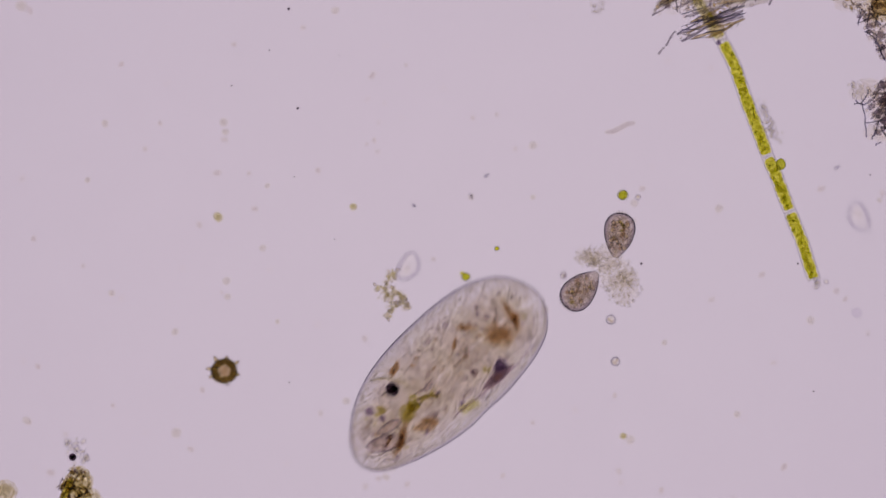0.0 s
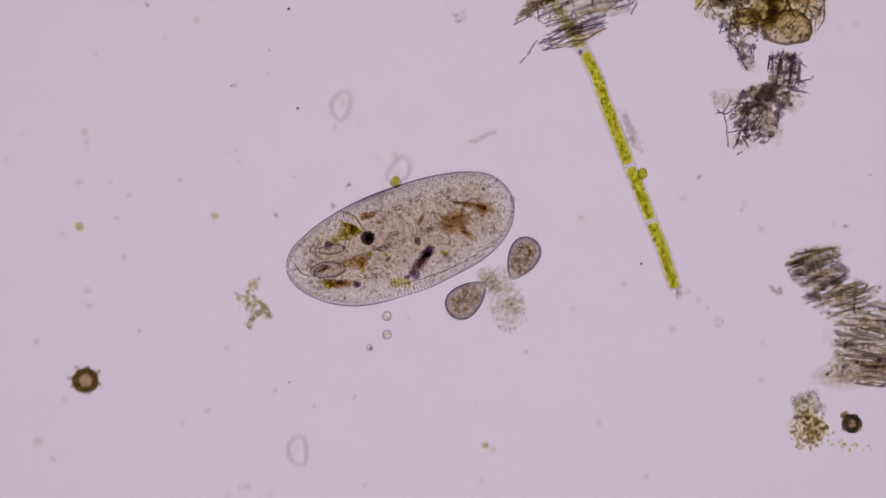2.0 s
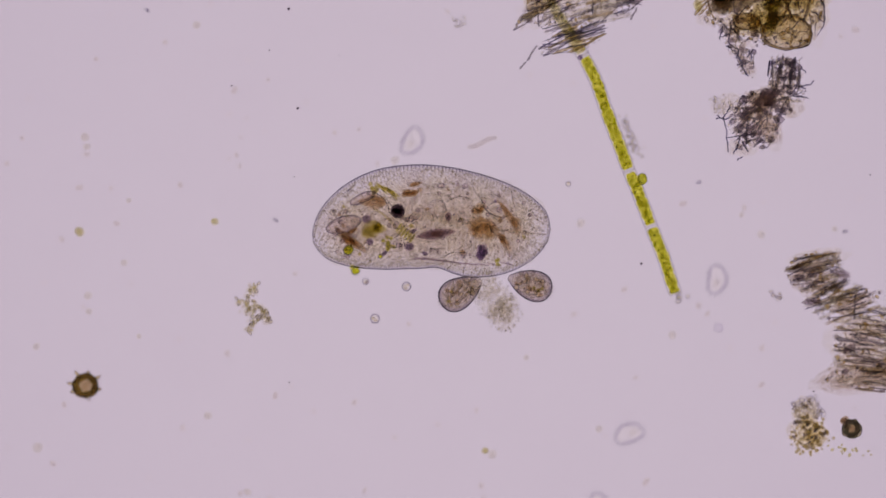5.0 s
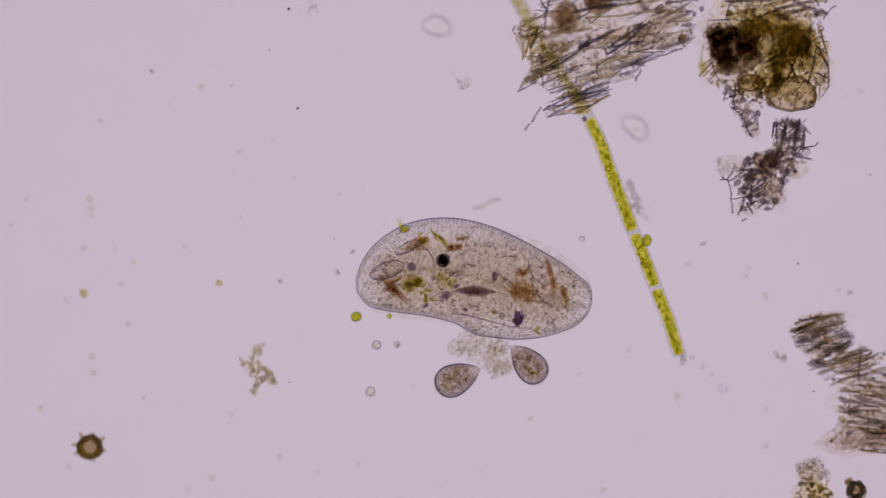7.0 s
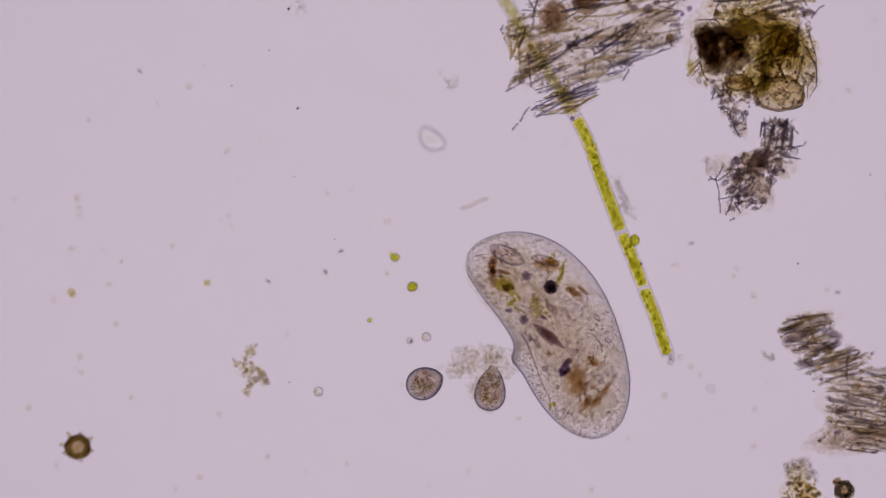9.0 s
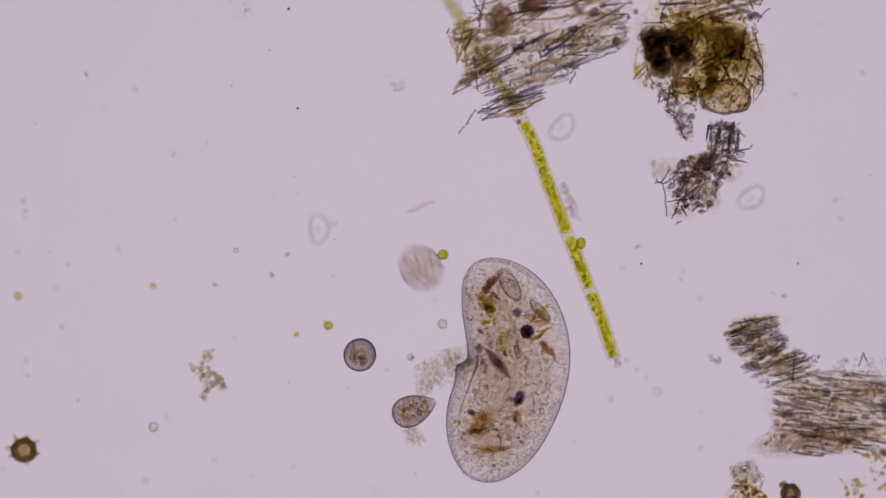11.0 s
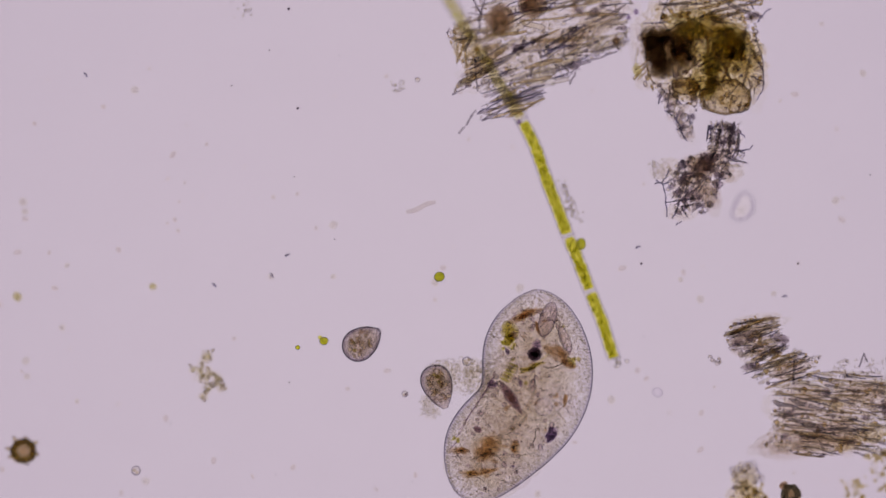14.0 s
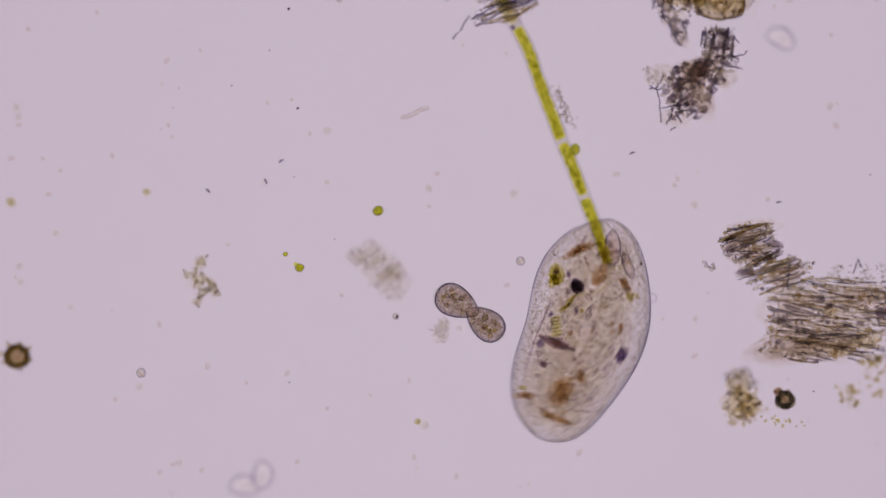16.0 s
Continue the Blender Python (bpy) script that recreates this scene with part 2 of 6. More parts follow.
# ---- the setting ----
def build_setting():
    bm = bmesh.new()
    bmesh.ops.create_circle(bm, cap_ends=True, radius=LAMP_RADIUS, segments=96)
    lamp = new("backdrop", mesh_of("backdrop", bm, GLOW))
    lamp.location = (0, 0, LAMP_DEPTH)
    tagged(lamp, "pale mauve lamp field under the slide, brightest in the middle, coloured violet at its skirt", "backdrop", kind="structure")
    bm = bmesh.new()
    bmesh.ops.create_cube(bm, size=1.0)
    for v in bm.verts:
        v.co.x, v.co.y, v.co.z = v.co.x * 3.4, v.co.y * 2.6, (v.co.z - 0.5) * 0.12
    bmesh.ops.bevel(bm, geom=bm.edges[:], offset=0.01, segments=2, affect="EDGES")
    slide = new("ground", mesh_of("ground", bm, SLIDE))
    slide.location = (-0.1, -0.05, 0)
    tagged(slide, "clear glass microscope slide with faint film of dirt", "slide", kind="structure")
    return lamp


def build_condenser(rings=90, sides=128):
    """A plano-convex lens, flat above and hyperbolic below, with a narrow cylindrical rim."""
    curve, conic = CONDENSER_FOCUS * (CONDENSER_INDEX - 1), -CONDENSER_INDEX ** 2

    def sag(h):
        return h * h / (curve * (1 + math.sqrt(1 - (1 + conic) * h * h / curve ** 2)))

    def slope(h):
        return h / (curve * math.sqrt(1 - (1 + conic) * h * h / curve ** 2))
    low = -sag(CONDENSER_RADIUS) - 0.04
    verts, normals, faces = [(0, 0, 0)], [(0, 0, 1)], []
    spin = [(math.cos(2 * math.pi * j / sides), math.sin(2 * math.pi * j / sides)) for j in range(sides)]
    for x, y in spin:
        verts.append((x * CONDENSER_RADIUS, y * CONDENSER_RADIUS, 0))
        normals.append((0, 0, 1))
    faces += [(0, 1 + j, 1 + (j + 1) % sides) for j in range(sides)]
    first = len(verts)
    verts.append((0, 0, low))
    normals.append((0, 0, -1))
    for i in range(1, rings + 1):
        h = CONDENSER_RADIUS * i / rings
        n = Vector((slope(h), 0, -1)).normalized()
        for x, y in spin:
            verts.append((x * h, y * h, low + sag(h)))
            normals.append((n.x * x, n.x * y, n.z))
    faces += [(first, first + 1 + (j + 1) % sides, first + 1 + j) for j in range(sides)]
    for i in range(rings - 1):
        a = first + 1 + i * sides
        for j in range(sides):
            k = (j + 1) % sides
            faces.append((a + j, a + k, a + sides + k, a + sides + j))
    edge = len(verts)
    for z in (0, low + sag(CONDENSER_RADIUS)):
        for x, y in spin:
            verts.append((x * CONDENSER_RADIUS, y * CONDENSER_RADIUS, z))
            normals.append((x, y, 0))
    faces += [(edge + sides + j, edge + sides + (j + 1) % sides, edge + (j + 1) % sides, edge + j) for j in range(sides)]
    me = bpy.data.meshes.new("condenser_lens")
    me.from_pydata(verts, [], faces)
    me.polygons.foreach_set("use_smooth", [True] * len(faces))
    me.normals_split_custom_set_from_vertices(normals)
    me.materials.append(GLASS)
    lens = new("condenser_lens", me)
    lens.location = (0, 0, CONDENSER_TOP)
    return tagged(lens, "unseen glass condenser lens added under the slide to shape the lamp's light", "lens", kind="structure")


LAMP_FIELD = build_setting()
# added out of view, only to shape the light on the specimen
CONDENSER = build_condenser()

# ---- the large ciliate: a flexible body in cross bands, each of a belly half and a back half ----
BODY_LENGTH = 430.0
BODY_WIDTH, BODY_DEPTH = 100.0, 0.46
BANDS = 80
REST_SAG = 40.0
# seconds, middle u v, heading in degrees, stretch, bow of the back, width, its growth to the rear,
# depth of the mouth groove, two swellings of the belly, two of the back, height
SWIM = [(0, 444, 815, -136.6, 1.025, 19, 1.028, 0.241, 3, 6, -3, 4, 3, 0.1), (0.2, 494, 719, -129.1, 1.013, 12, 0.997, 0.157, 1, 5, 1, -4, 3, 0.1),
    (0.4, 518, 652, -134.3, 0.994, 5, 1.000, 0.193, 1, 4, 3, -5, 0, 0.1), (0.5, 535, 637, -138.7, 0.984, 2, 1.001, 0.210, 1, 4, 4, -6, -1, 0.1),
    (0.8, 579, 591, -150.5, 0.993, 6, 0.949, 0.168, -0, 9, 5, 2, 0, 0.1), (0.9, 596, 572, -151.0, 0.998, 5, 0.956, 0.120, -1, 9, 5, 2, 1, 0.1),
    (1, 601, 564, -152.8, 1.003, 5, 0.964, 0.071, -1, 9, 4, 3, 1, 0.1), (1.5, 600, 547, -158.7, 0.987, -6, 0.953, 0.034, -6, 6, 5, 2, 0, 0.1),
    (1.8, 598, 539, -159.6, 0.984, -13, 0.952, 0.094, -4, 6, 5, 3, -1, 0.1), (2, 597, 535, -160.8, 0.982, -18, 0.952, 0.134, -3, 6, 4, 4, -2, 0.1),
    (2.5, 598, 535, -161.9, 0.978, -10, 0.957, 0.119, -6, 7, 5, 4, 0, 0.1), (3, 620, 529, -163.9, 1.011, -3, 0.941, 0.103, -10, 3, 5, 3, -1, 0.1),
    (3.2, 619, 523, -164.8, 1.009, 1, 0.942, 0.088, -8, 2, 5, 4, -1, 0.1), (5.3, 676, 538, -179.3, 0.987, 43, 0.960, -0.065, 11, -8, 1, 7, 1, 0.1),
    (5.5, 693, 533, -179.4, 0.985, 47, 0.962, -0.080, 13, -9, 0, 7, 1, 0.1), (6, 700, 528, -179.2, 0.979, 45, 0.980, -0.104, 9, -12, -2, 9, 2, 0.1),
    (6.5, 705, 527, -179.7, 0.972, 42, 0.998, -0.128, 6, -16, -3, 10, 3, 0.1), (7, 721, 535, -185.0, 0.989, 41, 0.932, -0.196, -4, -14, -3, 13, 0, 0.1),
    (7.5, 728, 543, -187.1, 0.992, 49, 0.936, -0.088, -7, -11, -3, 12, 3, 0.1), (8, 739, 555, -192.2, 0.995, 57, 0.939, 0.020, -11, -8, -3, 11, 6, 0.1),
    (8.2, 741, 570, -197.9, 0.993, 58, 0.941, 0.023, -11, -8, -3, 11, 5, 0.1), (9.2, 860, 627, -244.5, 0.984, 67, 0.950, 0.037, -11, -7, -2, 10, 5, 0.1),
    (10.3, 831, 657, -268.8, 0.974, 76, 0.960, 0.053, -11, -6, -1, 8, 5, 0.1), (10.5, 833, 657, -269.0, 0.972, 78, 0.961, 0.055, -11, -6, -1, 8, 5, 0.1),
    (11, 835, 655, -272.0, 0.970, 83, 0.961, 0.021, -11, -7, 2, 7, 4, 0.1), (11.5, 831, 659, -277.0, 0.968, 88, 0.960, -0.012, -10, -8, 4, 6, 4, 0.1),
    (12, 834, 661, -282.0, 0.968, 89, 0.996, -0.004, 1, -7, -4, 7, 4, 0.1), (12.5, 844, 672, -285.4, 0.978, 84, 0.952, -0.063, -10, -8, 6, 10, 2, 0.1),
    (13, 857, 682, -287.3, 0.964, 75, 0.961, -0.081, -5, -5, 8, 11, 1, 0.1), (13.5, 868, 690, -289.9, 0.951, 67, 0.970, -0.099, -0, -1, 9, 12, 1, 0.1),
    (14, 880, 694, -290.9, 0.943, 57, 0.986, -0.051, 4, 2, 9, 11, -3, 0.082), (14.5, 880, 701, -295.2, 0.956, 64, 1.005, -0.125, 4, 6, 5, 1, -3, 0.053),
    (14.8, 873, 699, -301.9, 0.955, 63, 0.996, 0.007, -1, 8, 9, 4, -4, 0.053), (15, 875, 721, -309.7, 0.954, 63, 0.991, 0.095, -3, 9, 11, 6, -4, 0.053),
    (15.2, 860, 740, -320.6, 0.962, 61, 0.980, -0.011, -4, 5, 7, 8, -4, 0.053), (15.5, 854, 777, -341.3, 0.970, 61, 1.011, 0.094, -6, 9, 4, 6, -1, 0.053),
    (15.6, 899, 780, -331.4, 0.969, 55, 1.014, 0.162, -2, 10, 4, 6, -1, 0.053), (15.7, 945, 768, -320.8, 0.969, 48, 1.017, 0.230, 2, 12, 4, 6, -2, 0.053),
    (15.8, 976, 766, -311.8, 0.964, 35, 1.039, 0.168, 2, 10, 5, 6, -3, 0.053), (16, 1034, 751, -287.5, 0.954, 8, 1.083, 0.044, 1, 8, 5, 6, -5, 0.053)]


def half_width(s):
    """Half the body's width at s from the front tip (0) to the rear tip (1)."""
    e = max(0.0, 1 - abs(2 * s - 1) ** 2.25) ** 0.5
    return BODY_WIDTH * e * (0.93 + 0.14 * s)


def bend_share(s, n=200):
    """How much of the body's whole bend lies before s: most of it near the middle."""
    w = [0.24 + math.exp(-(((k + 0.5) / n - 0.46) / 0.115) ** 2) for k in range(n)]
    return sum(w[:int(round(s * n))]) / sum(w)


SHARE = [bend_share(k / 200) for k in range(201)]


@lru_cache(None)
def bent(sag):
    """The body's axis for a bow: points and directions from the front tip, with both tips on the x axis."""
    turn = sag * 0.0145
    pts, x, y = [(0.0, 0.0)], 0.0, 0.0
    for k in range(200):
        a = -turn * (SHARE[k] + SHARE[k + 1]) / 2
        x, y = x - math.cos(a) * BODY_LENGTH / 200, y - math.sin(a) * BODY_LENGTH / 200
        pts.append((x, y))
    lean = math.atan2(-y, -x)
    cs, sn = math.cos(lean), math.sin(lean)
    mx, my = x / 2, y / 2
    return [((px - mx) * cs + (py - my) * sn, -(px - mx) * sn + (py - my) * cs, -turn * SHARE[k] - lean) for k, (px, py) in enumerate(pts)]


def spine(s, sag, stretch=1.0):
    """Place and direction of the body's axis in its own space (x to the front, y to its left), micrometres and radians."""
    line = bent(round(sag, 2))
    n = min(max(s, 0.0), 1.0) * 200
    i = min(int(n), 199)
    f = n - i
    x, y, a = (p + (q - p) * f for p, q in zip(line[i], line[i + 1]))
    return x * stretch, y * stretch, a


def band_pose(s, sag, stretch=1.0, shift=0.0):
    x, y, a = spine(s, sag, stretch)
    return Matrix.Translation(((x - math.sin(a) * shift) * SCALE, (y + math.cos(a) * shift) * SCALE, 0)) @ Matrix.Rotation(a, 4, "Z")


def flexed(s, side, stretch, bow, width, growth, groove, belly, belly_end, back, back_end):
    """The pose of one half of a band (side 1: belly, -1: back) in the flexed body."""
    reach = half_width(s) * (width * (1 + growth * (s - 0.5)) - 1)
    first, second = math.sin(2 * math.pi * s), math.sin(3 * math.pi * s)
    if side > 0:
        reach += belly * first + belly_end * second - groove * math.exp(-((s - 0.54) / 0.075) ** 2)
    else:
        reach += back * first + back_end * second
    return band_pose(s, bow, stretch, side * reach * min(1.0, 14 * s * (1 - s)))


def band_mesh(name, k, side, scale, height, material, sides=30, steps=2):
    """Half a cross band of the body's skin, in the space of its middle; the ends stay open."""
    s0, s1 = k / BANDS, (k + 1) / BANDS
    home = band_pose((s0 + s1) / 2, REST_SAG).inverted()
    me = bpy.data.meshes.new(name)
    verts, normals, faces = [], [], []

    def point(s, a):
        q = min(max(0.5 + (s - 0.5) / scale, 0.0), 1.0)
        w = half_width(q) * scale
        x, y, th = spine(s, REST_SAG)
        return Vector((x - math.sin(th) * math.cos(a) * w, y + math.cos(th) * math.cos(a) * w, math.sin(a) * w * height)) * SCALE
    lo, hi = max(s0 - 0.0012, 0.5 - scale / 2 + 0.0004), min(s1 + 0.0012, 0.5 + scale / 2 - 0.0004)
    if hi <= lo:
        return None
    for i in range(steps + 1):
        f = i / steps
        if k == 0 or lo > s0:
            f = f * f
        if k == BANDS - 1 or hi < s1:
            f = 1 - (1 - f) ** 2
        s = lo + (hi - lo) * f
        for j in range(sides + 1):
            a = math.pi * (j / sides - 0.5) + (0 if side > 0 else math.pi)
            verts.append(home @ point(s, a))
            d = 0.0006
            ds = point(min(s + d, 0.9998), a) - point(max(s - d, 0.0002), a)
            da = point(s, a + 0.01) - point(s, a - 0.01)
            n = da.cross(ds)
            n = n.normalized() if n.length > 1e-12 else Vector((1 if s < 0.5 else -1, 0, 0))
            normals.append((home.to_3x3() @ n).normalized())
    for i in range(steps):
        for j in range(sides):
            a = i * (sides + 1) + j
            faces.append((a, a + 1, a + sides + 2, a + sides + 1))
    me.from_pydata(verts, [], faces)
    me.polygons.foreach_set("use_smooth", [True] * len(faces))
    out = sum(p.normal.dot(Vector(normals[p.vertices[0]])) for p in me.polygons)
    if out < 0:
        me.flip_normals()
    me.normals_split_custom_set_from_vertices([tuple(n) for n in normals])
    me.materials.append(material)
    return me


def trichocyst_band(k, side, rng):
    """Short radial rods that line the body's edge within half a band."""
    s0, s1 = k / BANDS, (k + 1) / BANDS
    home = band_pose((s0 + s1) / 2, REST_SAG).inverted()
    bm = bmesh.new()
    for _ in range(16):
        s = rng.uniform(s0, s1)
        w = half_width(s)
        lift = rng.uniform(-0.45, 0.45)
        x, y, th = spine(s, REST_SAG)
        d = 0.004
        slope = (half_width(min(s + d, 1)) - half_width(max(s - d, 0))) / (2 * d * BODY_LENGTH)
        n = Vector((slope + rng.gauss(0, 0.35), side)).normalized()
        out = w * (1 - lift * lift * 0.6) - rng.uniform(2, 5)
        long = rng.uniform(1.5, 6)
        base = Vector((0, side * max(out, 1)))
        tip = base - n * min(long, max(out, 1) * 0.7)
        pts = []
        for q in (base, tip):
            px = x + math.cos(th) * q.x - math.sin(th) * q.y
            py = y + math.sin(th) * q.x + math.cos(th) * q.y
            pts.append(tuple(c / SCALE for c in home @ Vector((px * SCALE, py * SCALE, lift * w * 0.5 * SCALE))))
        tube(bm, pts, (0.4, 0.55), 3)
    return bm


def inner_pose(s, side, turn, z, sag, stretch):
    """A place inside the body: s along it, micrometres to its left, height."""
    x, y, a = spine(s, sag, stretch)
    return (Matrix.Translation(((x - math.sin(a) * side) * SCALE, (y + math.cos(a) * side) * SCALE, z * SCALE))
            @ Matrix.Rotation(a + radians(turn), 4, "Z"))


def granule_cloud(rng, count, spread, size, bm):
    for i in range(count):
        a, r = rng.uniform(0, 2 * math.pi), math.sqrt(rng.random())
        q = size * rng.uniform(0.6, 1.3)
        soft(bm, (math.cos(a) * r * spread[0], math.sin(a) * r * spread[1], rng.uniform(-1, 1) * spread[2]), (q, q, q), 0, 0.1, i, 1)


def build_ciliate():
    rng = random.Random(5)
    body = thing("ciliate", pose(0, 0, 0), "large bean-shaped grey-brown ciliate full of food vacuoles, swimming over the slide", "ciliate")
    bands = []
    for k in range(BANDS):
        for side in (1, -1):
            ob = new("body_band", band_mesh("body_band", k, side, 1.0, BODY_DEPTH, PELLICLE))
            ob.parent = body
            tagged(part("trichocyst", trichocyst_band(k, side, rng), TRICHO, ob), kind="stuff")
            bm = bmesh.new()
            w = half_width((k + 0.5) / BANDS)
            for i in range(int(w * 0.42) + 3):
                q = rng.uniform(0.8, 2.0)
                lump(bm, (rng.uniform(-3, 3), side * rng.uniform(0, w) * 0.93, rng.uniform(-14, 6)), (q, q, q), 0, 0.2, i, 1)
            tagged(part("fine_granule", bm, CORTEX, ob), kind="stuff")
            bands.append(((k + 0.5) / BANDS, side, ob))
    held = []

    def food(name, bm, material, z, *keys, label=""):
        """Its height, and keys: seconds, place along the body, micrometres to its left, turn."""
        ob = part(name, bm, material, body, label)
        held.append((ob, z, keys))
        return ob

    def blob(r, rough=0.14, seed=0, detail=2):
        bm = bmesh.new()
        if max(r) < 14:
            soft(bm, (0, 0, 0), r, 0, rough, seed, detail)
            return bm
        crumbs = random.Random(seed)
        soft(bm, (0, 0, 0), [a * 0.78 for a in r], 0, rough + 0.15, seed, 3)
        for k in range(4):
            f = crumbs.uniform(0.34, 0.56)
            c = [a * crumbs.uniform(-0.62, 0.62) * (1, 0.8, 0.5)[i] for i, a in enumerate(r)]
            soft(bm, c, [a * f * crumbs.uniform(0.8, 1.2) for a in r], crumbs.uniform(-25, 25), rough + 0.1, seed + k, 3)
        return bm

    def clear(r, rough=0.05, seed=0):
        bm = bmesh.new()
        lump(bm, (0, 0, 0), r, 0, rough, seed, 3)
        return bm

    plasm = random.Random(17)
    for k in range(30):
        s = 0.08 + 0.84 * (k // 2 + 0.5) / 15
        w = half_width(s)
        bm = bmesh.new()
        soft(bm, (0, 0, 0), (36, w * 0.60, 9), 0, 0.07, 100 + k, 4, 3)
        food("endoplasm", bm, ENDOPLASM if k % 3 else VIOLETPLASM, plasm.uniform(-9, 9), (0, s, w * (0.32 if k % 2 else -0.32), plasm.uniform(-8, 8)))

    def spindle(a, b):
        bm = bmesh.new()
        n = 9
        xs = [-a + 2 * a * i / (n - 1) for i in range(n)]
        for f in (1.0, 0.86, 0.68, 0.44):
            tube(bm, [(x * (0.4 + 0.6 * f), 0, 0) for x in xs], [f * max(0.6, b * (1 - (x / a) ** 2)) for x in xs], 10)
        return bm

    def rod(long, r, bow):
        bm = bmesh.new()
        tube(bm, [(long * (i / 6 - 0.5), bow * (1 - (i / 3 - 1) ** 2), 0) for i in range(7)], [r * (1 - 0.3 * abs(i / 3 - 1)) for i in range(7)], 6)
        return bm

    def stack(n):
        bm = bmesh.new()
        for i in range(n):
            soft(bm, ((i - (n - 1) / 2) * 6.0, 0, 0), (2.9, 11, 7), 8, 0.08, i, 2)
        return bm

    def cloud(n, spread, size, seed):
        bm = bmesh.new()
        granule_cloud(random.Random(seed), n, spread, size, bm)
        return bm

    food("food_vacuole", blob((13, 13, 12), 0.06, 1), BLACKISH, 4, (0, 0.315, -44, 0), (0.2, 0.325, -44, 0), (0.5, 0.335, -38, 0), (0.8, 0.350, -32, 0), (1, 0.350, -27, 0), (2, 0.365, -25, 0), (3, 0.365, -15, 0), (5.5, 0.370, -18, 0), (7, 0.370, -25, 0), (8, 0.360, -27, 0), (10.5, 0.355, -27, 0), (11.5, 0.350, -25, 0), (12.5, 0.325, -18, 0), (13.5, 0.290, -5, 0), (14.5, 0.275, 12, 0), (15, 0.270, 19, 0), (15.2, 0.280, 14, 0), (15.5, 0.270, 18, 0), (15.7, 0.290, 22, 0), (16, 0.320, 31, 0), label="nearly black round food vacuole")
    food("rust_food", blob((33, 10, 7), 0.2, 2), RUST, 0, (0, 0.200, 24, 30), (0.5, 0.185, 21, 18), (0.8, 0.160, 29, -11), (1, 0.180, 38, -9), (2, 0.215, 43, -8), (3, 0.190, 42, -13), (5.5, 0.150, 14, -53), (7, 0.160, 20, -48), (8, 0.130, 15, -51), (10.5, 0.120, 4, -60), (11.5, 0.115, 8, -66), (12.5, 0.110, 10, -67), (13.5, 0.115, 23, -60), (14.5, 0.115, 33, -61), (15, 0.125, 35, -66), (15.2, 0.130, 36, -62), (15.5, 0.125, 37, -60), (15.7, 0.150, 41, -54), (16, 0.175, 51, -43), label="rust-brown streak of eaten algae")
    food("seed_shell", clear((33, 15, 9), 0.03, 3), CLEARSEED, 2, (0, 0.130, 8, -36), (0.5, 0.120, 5, -32), (1, 0.125, 10, -19), (2, 0.170, 13, -8), (3, 0.145, 1, -10), (5.5, 0.140, -20, 7), (7, 0.140, -21, 10), (8, 0.130, -28, 6), (10.5, 0.155, -31, 6), (11.5, 0.150, -32, 0), (12.5, 0.150, -29, -7), (13.5, 0.140, -27, -20), (14.5, 0.120, -9, -17), (15, 0.125, -4, -19), (15.2, 0.120, -7, -22), (15.5, 0.115, -18, 8), (15.7, 0.115, 9, 3), (16, 0.120, -12, 14), label="clear seed-shaped swallowed shell")
    food("olive_food", blob((23, 19, 9), 0.3, 4), OLIVE, -4, (0, 0.290, 3, 0), (0.5, 0.275, 1, 0), (1, 0.230, -31, 0), (2, 0.290, -45, 0), (3, 0.315, -43, 0), (5.5, 0.235, 19, 0), (7, 0.235, 8, 0), (8, 0.210, 15, 0), (10.5, 0.180, 21, 0), (11.5, 0.185, 16, 0), (12.5, 0.180, 26, 0), (13.5, 0.195, 40, 0), (14.5, 0.185, 57, 0), (15, 0.220, 60, 0), (15.2, 0.240, 59, 0), (15.5, 0.250, 64, 0), (15.7, 0.270, 65, 0), (16, 0.295, 72, 0))
    food("grey_vacuole", blob((9, 9, 8), 0.08, 5), NAVY, 5, (0, 0.190, -49, 0), (0.2, 0.195, -47, 0), (0.5, 0.200, -46, 0), (0.8, 0.200, -48, 0), (1, 0.210, -47, 0), (2, 0.195, -29, 0), (3, 0.230, -22, 0), (5.5, 0.240, -11, 0), (7, 0.240, -20, 0), (8, 0.245, -14, 0), (10.5, 0.265, -20, 0), (11.5, 0.270, -23, 0), (12.5, 0.260, -18, 0), (13.5, 0.245, -7, 0), (14.5, 0.240, 8, 0), (15, 0.290, 21, 0), (16, 0.305, 37, 0))
    food("diatom", spindle(37, 10), PURPLE, 3, (0, 0.660, 69, 1), (0.2, 0.620, 71, -1), (0.5, 0.590, 80, 1), (0.8, 0.550, 68, 6), (1, 0.585, 44, 22), (2, 0.540, 46, 28), (3, 0.560, 39, 28), (5.5, 0.515, 24, 5), (7, 0.510, 28, 6), (8, 0.535, 33, 11), (10.5, 0.475, 33, 39), (11.5, 0.465, 38, 43), (12.5, 0.485, 37, 52), (13.5, 0.490, 27, 55), (14.5, 0.525, 30, 64), (15, 0.540, 22, 76), (15.2, 0.530, 24, 78), (15.5, 0.550, 25, 88), (15.7, 0.580, 39, 90), (16, 0.585, 37, 87), label="dark spindle-shaped diatom")
